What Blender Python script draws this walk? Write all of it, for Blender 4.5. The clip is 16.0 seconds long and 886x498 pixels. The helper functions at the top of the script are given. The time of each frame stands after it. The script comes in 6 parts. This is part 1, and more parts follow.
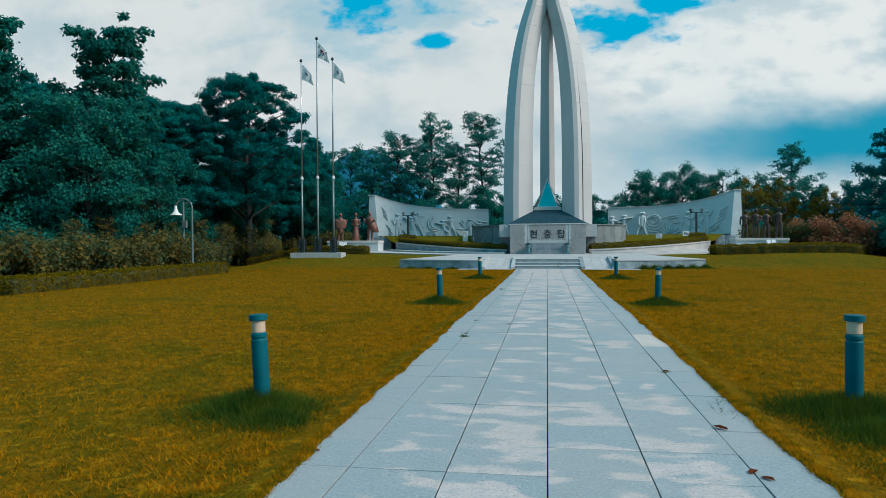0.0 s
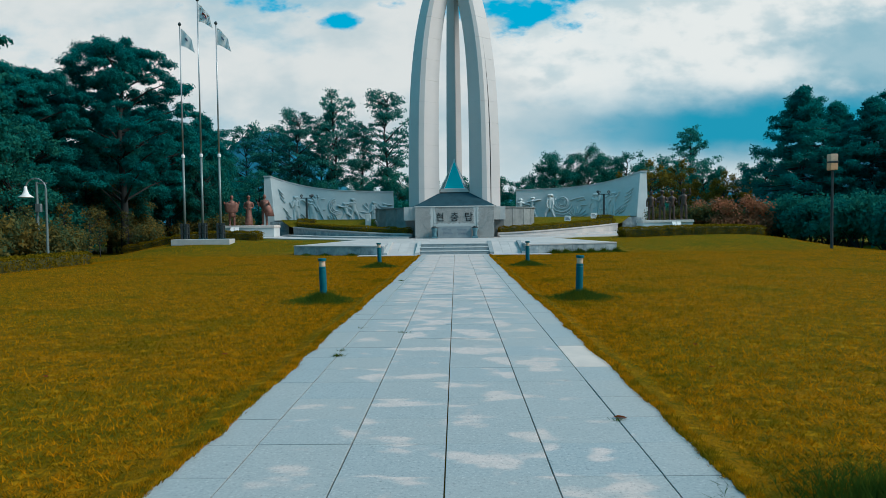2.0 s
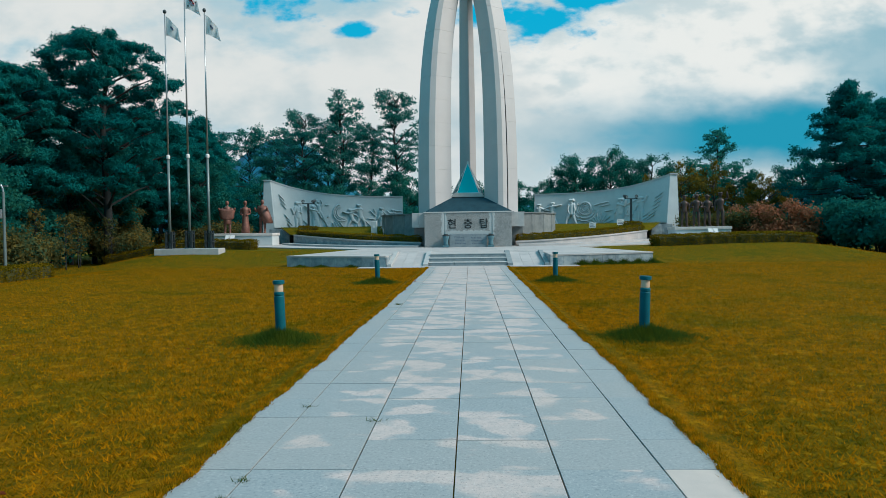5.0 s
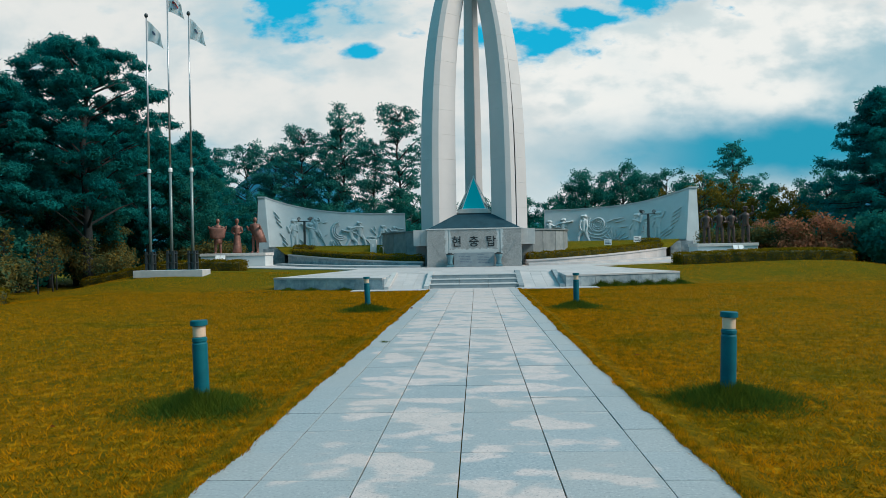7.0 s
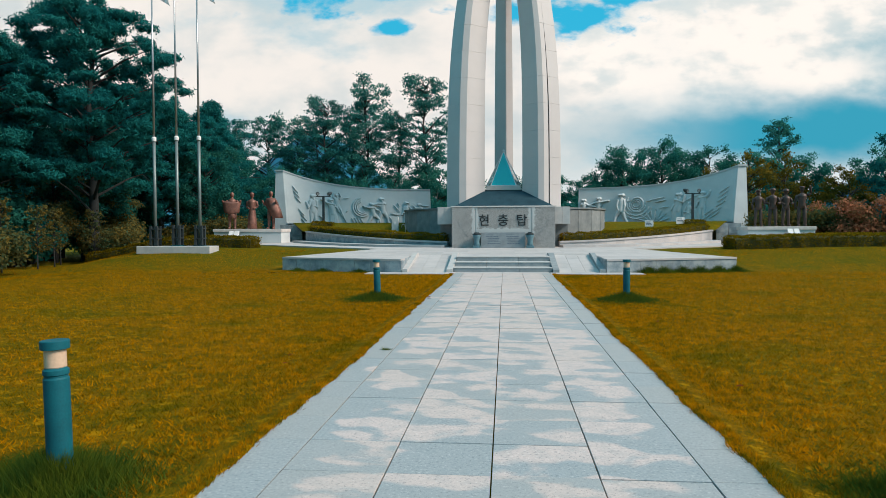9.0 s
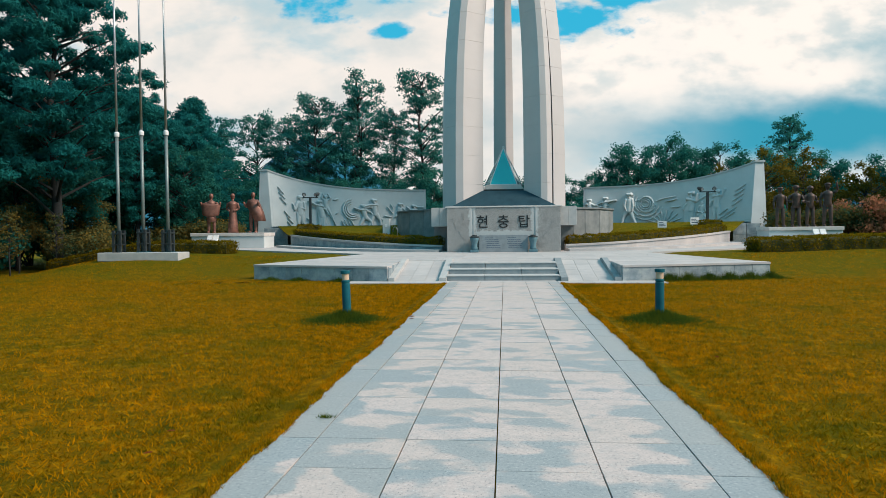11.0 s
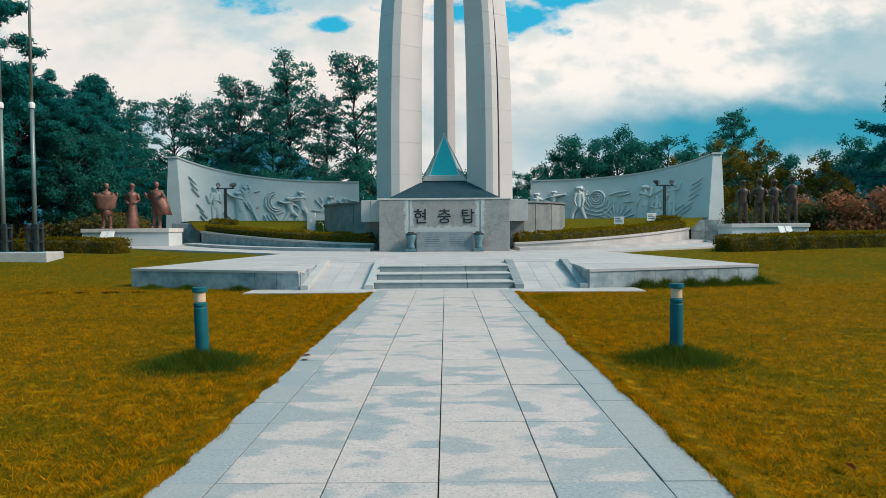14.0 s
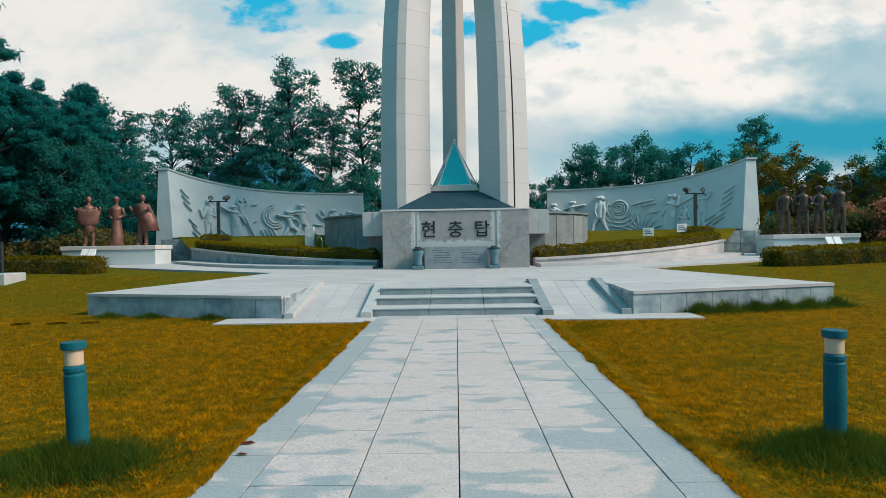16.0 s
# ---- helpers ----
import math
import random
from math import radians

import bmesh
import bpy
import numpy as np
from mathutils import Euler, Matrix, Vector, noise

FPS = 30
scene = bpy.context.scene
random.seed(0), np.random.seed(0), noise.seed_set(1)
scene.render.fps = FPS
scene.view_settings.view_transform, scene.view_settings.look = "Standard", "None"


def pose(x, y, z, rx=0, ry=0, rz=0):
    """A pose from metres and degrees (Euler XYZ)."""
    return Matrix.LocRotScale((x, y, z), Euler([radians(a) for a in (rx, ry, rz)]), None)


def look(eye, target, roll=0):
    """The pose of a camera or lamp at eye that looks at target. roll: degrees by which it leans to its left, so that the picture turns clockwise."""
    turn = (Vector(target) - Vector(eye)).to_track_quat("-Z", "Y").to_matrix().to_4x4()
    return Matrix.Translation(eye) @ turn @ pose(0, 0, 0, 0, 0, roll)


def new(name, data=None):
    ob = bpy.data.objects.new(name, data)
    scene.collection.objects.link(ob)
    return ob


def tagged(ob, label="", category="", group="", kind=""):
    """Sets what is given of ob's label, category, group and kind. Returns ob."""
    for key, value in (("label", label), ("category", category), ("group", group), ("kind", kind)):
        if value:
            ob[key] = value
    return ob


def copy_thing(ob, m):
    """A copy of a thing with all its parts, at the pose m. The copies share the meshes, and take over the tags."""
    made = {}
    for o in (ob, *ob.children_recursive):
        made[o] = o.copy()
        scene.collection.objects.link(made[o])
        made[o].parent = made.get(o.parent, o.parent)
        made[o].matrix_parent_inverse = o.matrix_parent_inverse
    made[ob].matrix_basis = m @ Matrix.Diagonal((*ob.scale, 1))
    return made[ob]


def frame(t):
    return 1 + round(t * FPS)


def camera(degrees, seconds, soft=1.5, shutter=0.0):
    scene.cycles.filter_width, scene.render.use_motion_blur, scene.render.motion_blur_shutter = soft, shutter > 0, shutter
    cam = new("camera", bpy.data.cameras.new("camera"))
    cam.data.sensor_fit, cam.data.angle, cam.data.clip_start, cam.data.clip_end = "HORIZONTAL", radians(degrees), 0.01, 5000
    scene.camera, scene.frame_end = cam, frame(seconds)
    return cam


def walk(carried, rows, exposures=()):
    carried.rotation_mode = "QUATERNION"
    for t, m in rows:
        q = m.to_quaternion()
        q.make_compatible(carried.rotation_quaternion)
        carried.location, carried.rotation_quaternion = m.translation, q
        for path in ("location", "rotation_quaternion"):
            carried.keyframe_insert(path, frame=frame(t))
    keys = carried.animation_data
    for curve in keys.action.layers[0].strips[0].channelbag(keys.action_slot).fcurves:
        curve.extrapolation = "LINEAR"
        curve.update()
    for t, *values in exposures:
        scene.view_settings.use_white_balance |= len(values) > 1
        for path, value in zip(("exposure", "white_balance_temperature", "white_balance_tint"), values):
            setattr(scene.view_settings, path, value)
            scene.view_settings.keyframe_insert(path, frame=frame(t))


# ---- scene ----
cam = camera(66.3, 16.0, soft=0.5)
PATH = [
    (0, (0.005, -31.467, 1.38), (-0.3, -29.491, 1.355), -0.3),
    (0.5, (0.033, -30.88, 1.375), (-0.316, -28.912, 1.313), -0.5),
    (1, (0.045, -30.229, 1.394), (-0.26, -28.255, 1.286), -0.4),
    (1.5, (0.059, -29.629, 1.399), (-0.083, -27.637, 1.286), -0.5),
    (2, (0.077, -28.916, 1.393), (0.038, -26.918, 1.317), -0.7),
    (2.5, (0.101, -28.353, 1.395), (0.122, -26.353, 1.377), -1.1),
    (3, (0.077, -27.696, 1.387), (0.088, -25.697, 1.409), -1.1),
    (3.5, (0.093, -27.106, 1.377), (0.055, -25.107, 1.391), -0.9),
    (4, (0.09, -26.49, 1.373), (0.009, -24.492, 1.335), -0.8),
    (4.2, (0.091, -26.254, 1.39), (-0.001, -24.257, 1.326), -0.8),
    (6.5, (0.134, -23.167, 1.385), (0.083, -21.167, 1.377), -0.7),
    (7, (0.135, -22.537, 1.371), (0.035, -20.539, 1.373), -1.1),
    (7.5, (0.127, -21.896, 1.385), (-0.03, -19.902, 1.368), -1.1),
    (8, (0.106, -21.275, 1.387), (-0.1, -19.286, 1.344), -0.7),
    (8.5, (0.081, -20.632, 1.384), (-0.132, -18.644, 1.322), -0.2),
    (9, (0.077, -20.024, 1.38), (-0.105, -18.033, 1.32), -0.2),
    (9.2, (0.062, -19.773, 1.393), (-0.096, -17.78, 1.339), -0.2),
    (11.5, (0.063, -16.686, 1.374), (-0.123, -14.695, 1.323), -0.6),
    (12, (0.071, -16.117, 1.376), (-0.065, -14.122, 1.337), -0.5),
    (12.5, (0.06, -15.619, 1.367), (-0.004, -13.62, 1.339), -0.4),
    (13, (0.063, -14.944, 1.368), (0.044, -12.945, 1.326), -0.7),
    (13.5, (0.043, -14.303, 1.369), (0.031, -12.304, 1.307), -0.6),
    (14, (0.049, -13.689, 1.363), (0.04, -11.69, 1.299), -0.4),
    (14.5, (0.016, -13.078, 1.376), (0.019, -11.079, 1.317), -0.3),
    (15, (-0.01, -12.395, 1.37), (-0.02, -10.396, 1.32), -0.4),
    (15.5, (-0.009, -11.811, 1.367), (-0.023, -9.811, 1.328), -0.7),
    (16, (0.0, -11.127, 1.377), (-0.038, -9.128, 1.354), -0.9),
]
EXPOSURES = [(0.0, 0.0, 5950, 2), (3.5, 0.04, 6080, 3), (6.5, 0.10, 6220, 4), (7.5, 0.17, 6350, 6), (8.3, 0.26, 6650, 10), (9.0, 0.28, 6780, 11), (12.5, 0.28, 6900, 12), (14.5, 0.21, 6700, 9), (16.0, 0.20, 6600, 8)]
walk(cam, [(t, look(eye, target, roll)) for t, eye, target, roll in PATH], EXPOSURES)

# ---- world and sun ----
SUN_AZ, SUN_EL = radians(106), radians(40)      # clockwise from +y


def shader(world_or_mat):
    world_or_mat.use_nodes = True
    nt = world_or_mat.node_tree
    nt.nodes.clear()
    return nt


class Net:
    """Short hand for building a node tree."""

    def __init__(self, nt):
        self.nt = nt

    def add(self, kind, **kw):
        n = self.nt.nodes.new(kind)
        for k, v in kw.items():
            if k in n.inputs:
                self.put(n.inputs[k], v)
            else:
                setattr(n, k, v)
        return n

    def put(self, sock, v):
        if isinstance(v, bpy.types.NodeSocket):
            self.nt.links.new(v, sock)
        else:
            sock.default_value = (*v, 1.0) if isinstance(v, tuple) and len(v) == 3 and sock.type == "RGBA" else v

    def math(self, op, a, b=0.0, c=0.0, clamp=False):
        n = self.nt.nodes.new("ShaderNodeMath")
        n.operation, n.use_clamp = op, clamp
        for i, v in enumerate((a, b, c)):
            self.put(n.inputs[i], v)
        return n.outputs[0]

    def mix(self, f, a, b, mode="MIX"):
        n = self.nt.nodes.new("ShaderNodeMix")
        n.data_type, n.blend_type = "RGBA", mode
        self.put(n.inputs[0], f)
        self.put(n.inputs[6], a)
        self.put(n.inputs[7], b)
        return n.outputs[2]

    def smooth(self, x, lo, hi, a=0.0, b=1.0):
        n = self.nt.nodes.new("ShaderNodeMapRange")
        n.interpolation_type = "SMOOTHSTEP"
        for i, v in enumerate((x, lo, hi, a, b)):
            self.put(n.inputs[i], v)
        return n.outputs[0]

    def noise(self, vec, scale, detail=4.0, rough=0.55, dist=0.0):
        n = self.add("ShaderNodeTexNoise", Scale=scale, Detail=detail, Roughness=rough, Distortion=dist)
        if vec is not None:
            self.put(n.inputs["Vector"], vec)
        return n.outputs["Fac"]

    def stretch(self, vec, sx, sy, sz, off=(0, 0, 0)):
        n = self.nt.nodes.new("ShaderNodeMapping")
        n.inputs["Scale"].default_value = (sx, sy, sz)
        n.inputs["Location"].default_value = off
        self.put(n.inputs["Vector"], vec)
        return n.outputs[0]


def make_sky():
    w = bpy.data.worlds.new("sky")
    scene.world = w
    n = Net(shader(w))
    co = n.add("ShaderNodeTexCoord").outputs["Generated"]
    sep = n.add("ShaderNodeSeparateXYZ", Vector=co)
    x, y, z = sep.outputs
    yy = n.math("MAXIMUM", n.math("ABSOLUTE", y), 0.15)
    u, v = n.math("DIVIDE", x, yy), n.math("DIVIDE", z, yy)
    uv = n.add("ShaderNodeCombineXYZ", X=u, Y=v, Z=y).outputs[0]
    warp = n.math("MULTIPLY", n.math("SUBTRACT", n.noise(n.stretch(uv, 1, 1.6, 1), 6.5, 5.0, 0.5), 0.5), 2.0)
    warp2 = n.math("MULTIPLY", n.math("SUBTRACT", n.noise(n.stretch(uv, 1, 2.2, 1, (3, 1, 0)), 3.2, 6.0, 0.55), 0.5), 2.0)
    # gaps of open sky between the clouds: place, half width, half height
    gaps = ((-0.262, 0.366, 0.135, 0.060), (-0.164, 0.297, 0.033, 0.018), (0.095, 0.306, 0.085, 0.036), (0.165, 0.336, 0.07, 0.024),
            (0.255, 0.368, 0.10, 0.056), (-0.10, 0.60, 0.5, 0.08), (0.9, 0.62, 0.3, 0.1))
    fine = n.math("MULTIPLY", n.math("SUBTRACT", n.noise(n.stretch(uv, 1, 1.8, 1, (7, 2, 0)), 20.0, 4.0, 0.5), 0.5), 2.0)
    total = None
    for gu, gv, ru, rv in gaps:
        a = n.math("POWER", n.math("DIVIDE", n.math("SUBTRACT", u, gu), ru), 2.0)
        b = n.math("POWER", n.math("DIVIDE", n.math("SUBTRACT", v, gv), rv), 2.0)
        d = n.math("SUBTRACT", 1.0, n.math("SQRT", n.math("ADD", a, b)))
        total = d if total is None else n.math("MAXIMUM", total, d)
    wisp = n.math("SUBTRACT", n.noise(n.stretch(uv, 1, 1.9, 1, (1, 5, 0)), 48.0, 5.0, 0.6), 0.5)
    edge = n.math("ADD", n.math("ADD", n.math("MULTIPLY", warp, 1.2), fine), n.math("MULTIPLY", wisp, 0.6))
    gap = n.smooth(n.math("ADD", total, edge), -0.14, 0.46)
    # low blue-grey bank towards the horizon, stronger to one side
    bank_v = n.math("ADD", v, n.math("ADD", n.math("MULTIPLY", warp2, 0.045), n.math("MULTIPLY", warp, 0.03)))
    bank_c = n.smooth(n.math("ABSOLUTE", n.math("SUBTRACT", bank_v, 0.135)), 0.075, 0.012)
    bank = n.math("MULTIPLY", bank_c, n.smooth(u, 0.0, 0.36, 0.10, 1.0))
    low_v = n.smooth(n.math("ADD", v, n.math("MULTIPLY", warp2, 0.03)), 0.10, 0.03, 0.0, 0.55)
    far = n.math("MULTIPLY", n.math("SQRT", n.math("ADD", n.math("POWER", n.math("SUBTRACT", u, 0.67), 2.0), n.math("POWER", n.math("MULTIPLY", n.math("SUBTRACT", v, 0.240), 3.4), 2.0))), 1.25)
    grey = n.smooth(n.math("ADD", far, n.math("ADD", n.math("MULTIPLY", warp2, 0.10), n.math("MULTIPLY", n.math("ADD", warp, n.math("MULTIPLY", fine, 0.5)), 0.12))), 0.32, 0.14, 0.0, 0.75)
    sky = n.add("ShaderNodeTexSky", sky_type="NISHITA", sun_disc=False, sun_elevation=SUN_EL, sun_rotation=SUN_AZ)
    blue = n.mix(0.9, n.mix(1.0, sky.outputs[0], (0.12, 0.12, 0.12), "MULTIPLY"), (0.0, 0.40, 0.64))
    puff = n.smooth(n.math("ADD", warp, n.math("MULTIPLY", fine, 0.22)), -0.40, 0.22)
    cloud = n.mix(puff, (0.53, 0.59, 0.61), (0.75, 0.725, 0.70))
    cloud = n.mix(n.smooth(n.math("ADD", warp2, n.math("MULTIPLY", fine, 0.10)), -0.02, -0.36), cloud, (0.36, 0.53, 0.61))
    heap = n.math("SQRT", n.math("ADD", n.math("POWER", n.math("DIVIDE", n.math("SUBTRACT", u, 0.36), 0.34), 2.0), n.math("POWER", n.math("DIVIDE", n.math("SUBTRACT", v, 0.255), 0.115), 2.0)))
    heap = n.smooth(n.math("ADD", heap, n.math("MULTIPLY", n.math("ADD", warp, n.math("MULTIPLY", fine, 0.3)), -0.45)), 1.0, 0.72, 0.0, 0.9)
    lit = n.mix(n.smooth(n.math("ADD", n.math("MULTIPLY", warp, 0.5), n.math("MULTIPLY", fine, 0.5)), -0.20, 0.12), (0.60, 0.655, 0.665), (0.84, 0.805, 0.77))
    cloud = n.mix(heap, cloud, lit)
    cloud = n.mix(grey, cloud, (0.22, 0.42, 0.51))
    cloud = n.mix(low_v, cloud, (0.60, 0.72, 0.76))
    cloud = n.mix(bank, cloud, (0.03, 0.30, 0.44))
    full = n.mix(gap, cloud, blue)
    # unseen heavier blue cloud overhead, behind and beside, made up to dim fill light
    over = n.math("MAXIMUM", n.smooth(z, 0.42, 0.75), n.math("MAXIMUM", n.smooth(y, 0.1, -0.3), n.smooth(n.math("ABSOLUTE", u), 1.0, 2.0)))
    full = n.mix(over, full, n.mix(n.smooth(warp2, -0.2, 0.3), (0.06, 0.36, 0.53), (0.24, 0.58, 0.75)))
    bg = n.add("ShaderNodeBackground", Color=full, Strength=1.0)
    out = n.add("ShaderNodeOutputWorld")
    n.put(out.inputs["Surface"], bg.outputs[0])


make_sky()
sun = new("sun", bpy.data.lights.new("sun", "SUN"))
sun.data.energy, sun.data.angle, sun.data.color = 3.7, radians(20), (1.0, 0.86, 0.76)
sun.matrix_world = look((math.sin(SUN_AZ) * math.cos(SUN_EL) * 90, math.cos(SUN_AZ) * math.cos(SUN_EL) * 90, math.sin(SUN_EL) * 90), (0, 0, 0))


# ---- materials ----
def material(name, base, dark, scale=6.0, rough=0.7, bump=0.2, fine=60.0, metal=0.0, spread=0.5, rand=0.0, island=False, spec=0.4):
    """Two-scale stained surface from base to dark."""
    m = bpy.data.materials.new(name)
    n = Net(shader(m))
    co = n.add("ShaderNodeTexCoord").outputs["Object"]
    if rand:
        info = n.add("ShaderNodeNewGeometry").outputs["Random Per Island"] if island else n.add("ShaderNodeObjectInfo").outputs["Random"]
    big = n.noise(co, scale, 5.0, 0.6)
    small = n.noise(co, fine, 3.0, 0.6)
    f = n.smooth(n.math("ADD", n.math("MULTIPLY", big, 0.7), n.math("MULTIPLY", small, 0.3)), 0.5 - spread / 2, 0.5 + spread / 2)
    c = n.mix(f, dark, base)
    if rand:
        c = n.mix(n.math("MULTIPLY", info, rand), c, (0.0, 0.0, 0.0))
    b = n.add("ShaderNodeBump", Strength=bump, Distance=0.01, Height=n.math("ADD", small, n.math("MULTIPLY", big, 0.5)))
    p = n.add("ShaderNodeBsdfPrincipled", Metallic=metal, Normal=b.outputs[0])
    n.put(p.inputs["Base Color"], c)
    n.put(p.inputs["Roughness"], n.smooth(small, 0.2, 0.8, rough - 0.08, min(1.0, rough + 0.1)))
    p.inputs["Specular IOR Level"].default_value = spec
    n.put(n.add("ShaderNodeOutputMaterial").inputs["Surface"], p.outputs[0])
    return m


def paving_material(name, start, slope, wet_col, dry_col):
    """Flamed granite, drying in patches: wetter where the position along the path is small."""
    m = bpy.data.materials.new(name)
    n = Net(shader(m))
    pos = n.add("ShaderNodeNewGeometry").outputs["Position"]
    rnd = n.add("ShaderNodeObjectInfo").outputs["Random"]
    off = n.add("ShaderNodeCombineXYZ", X=0.0, Y=0.0, Z=n.math("MULTIPLY", rnd, 1.6)).outputs[0]
    vec = n.add("ShaderNodeVectorMath", operation="ADD")
    n.put(vec.inputs[0], pos), n.put(vec.inputs[1], off)
    sep = n.add("ShaderNodeSeparateXYZ", Vector=pos)
    along = n.math("MULTIPLY", n.math("SUBTRACT", sep.outputs[1], start), slope)
    along = n.math("ADD", along, n.smooth(sep.outputs[1], -24.0, -26.5, 0.0, 0.085))
    side = n.smooth(n.math("ABSOLUTE", sep.outputs[0]), 0.95, 1.35, 0.0, 0.24)
    patch = n.noise(n.stretch(vec.outputs[0], 1.0, 1.5, 1.0), 2.0, 3.0, 0.45, 0.25)
    dry = n.smooth(n.math("SUBTRACT", n.math("ADD", patch, along), side), 0.515, 0.60)
    speck = n.noise(pos, 48.0, 4.0, 0.8)
    mott = n.noise(pos, 9.0, 5.0, 0.65)
    c = n.mix(dry, wet_col, dry_col)
    c = n.mix(n.smooth(mott, 0.35, 0.7, 0.0, 0.30), c, (0.20, 0.25, 0.27))
    c = n.mix(n.smooth(speck, 0.47, 0.32, 0.0, 0.75), c, (0.10, 0.13, 0.145))
    c = n.mix(n.smooth(speck, 0.55, 0.68, 0.0, 0.45), c, (0.72, 0.72, 0.70))
    c = n.mix(n.math("MULTIPLY", rnd, 0.24), c, (0.42, 0.36, 0.31))
    b = n.add("ShaderNodeBump", Strength=0.25, Distance=0.004, Height=speck)
    p = n.add("ShaderNodeBsdfPrincipled", Normal=b.outputs[0])
    n.put(p.inputs["Base Color"], c)
    n.put(p.inputs["Roughness"], n.math("ADD", 0.5, n.math("MULTIPLY", dry, 0.3)))
    n.put(n.add("ShaderNodeOutputMaterial").inputs["Surface"], p.outputs[0])
    return m


def lawn_material(name):
    m = bpy.data.materials.new(name)
    n = Net(shader(m))
    pos = n.add("ShaderNodeNewGeometry").outputs["Position"]
    big = n.noise(pos, 0.35, 4.0, 0.6)
    mid = n.noise(pos, 2.2, 5.0, 0.65)
    fine = n.noise(n.stretch(pos, 1, 0.7, 1), 38.0, 4.0, 0.7)
    c = n.mix(n.smooth(mid, 0.35, 0.68), (0.115, 0.072, 0.002), (0.275, 0.118, 0.002))
    c = n.mix(n.smooth(big, 0.42, 0.66, 0.0, 0.65), c, (0.105, 0.088, 0.003))
    c = n.mix(n.smooth(fine, 0.55, 0.35, 0.0, 0.75), c, (0.050, 0.042, 0.003))
    spots = n.noise(pos, 6.5, 4.0, 0.7)
    c = n.mix(n.smooth(spots, 0.54, 0.66, 0.0, 0.75), c, (0.38, 0.19, 0.004))
    c = n.mix(n.smooth(spots, 0.46, 0.34, 0.0, 0.8), c, (0.045, 0.052, 0.004))
    # greener grass at the left and far end, with the trees' shade painted in
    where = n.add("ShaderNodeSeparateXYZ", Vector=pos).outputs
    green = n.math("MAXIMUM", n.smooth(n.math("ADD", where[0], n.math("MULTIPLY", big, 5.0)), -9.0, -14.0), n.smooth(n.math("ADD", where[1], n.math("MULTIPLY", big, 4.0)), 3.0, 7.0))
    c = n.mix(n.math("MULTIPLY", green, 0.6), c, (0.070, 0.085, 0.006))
    b = n.add("ShaderNodeBump", Strength=0.7, Distance=0.03, Height=fine)
    p = n.add("ShaderNodeBsdfPrincipled", Roughness=0.9, Normal=b.outputs[0])
    n.put(p.inputs["Base Color"], c)
    p.inputs["Specular IOR Level"].default_value = 0.02
    n.put(n.add("ShaderNodeOutputMaterial").inputs["Surface"], p.outputs[0])
    return m


def leaf_material(name, a, b, scale=0.8, mute=0.35, through_light=0.5, patch=None, clumpy=0.45):
    """Foliage: colour varies leaf by leaf and in clumps."""
    m = bpy.data.materials.new(name)
    n = Net(shader(m))
    g = n.add("ShaderNodeNewGeometry")
    obj = n.add("ShaderNodeObjectInfo").outputs["Random"]
    clump = n.noise(g.outputs["Position"], scale, 3.0, 0.6)
    f = n.math("ADD", n.math("MULTIPLY", g.outputs["Random Per Island"], 1.0 - clumpy), n.math("MULTIPLY", n.smooth(clump, 0.36, 0.62), clumpy))
    c = n.mix(f, a, b)
    if patch:
        c = n.mix(n.smooth(n.noise(g.outputs["Position"], 0.7, 5.0, 0.62), 0.50, 0.68, 0.0, 0.8), c, patch)
    c = n.mix(n.math("MULTIPLY", obj, mute), c, tuple(v * 0.5 for v in a))
    p = n.add("ShaderNodeBsdfPrincipled", Roughness=0.75)
    n.put(p.inputs["Base Color"], c)
    p.inputs["Specular IOR Level"].default_value = 0.0
    tr = n.add("ShaderNodeBsdfTranslucent")
    n.put(tr.inputs["Color"], c)
    mx = n.add("ShaderNodeMixShader", Fac=through_light)
    n.put(mx.inputs[1], p.outputs[0]), n.put(mx.inputs[2], tr.outputs[0])
    n.put(n.add("ShaderNodeOutputMaterial").inputs["Surface"], mx.outputs[0])
    return m


def glass_material(name, tint, clear=0.18):
    m = bpy.data.materials.new(name)
    n = Net(shader(m))
    p = n.add("ShaderNodeBsdfPrincipled", Roughness=0.12)
    p.inputs["Base Color"].default_value = (*tint, 1)
    p.inputs["Transmission Weight"].default_value = clear
    n.put(n.add("ShaderNodeOutputMaterial").inputs["Surface"], p.outputs[0])
    return m


def pane_material(name, tint):
    """A thin clear pane: mostly see-through, with a gloss."""
    m = bpy.data.materials.new(name)
    n = Net(shader(m))
    clear = n.add("ShaderNodeBsdfTransparent")
    n.put(clear.inputs["Color"], tint)
    gloss = n.add("ShaderNodeBsdfGlossy", Roughness=0.08)
    mx = n.add("ShaderNodeMixShader", Fac=0.35)
    n.put(mx.inputs[1], clear.outputs[0]), n.put(mx.inputs[2], gloss.outputs[0])
    n.put(n.add("ShaderNodeOutputMaterial").inputs["Surface"], mx.outputs[0])
    return m


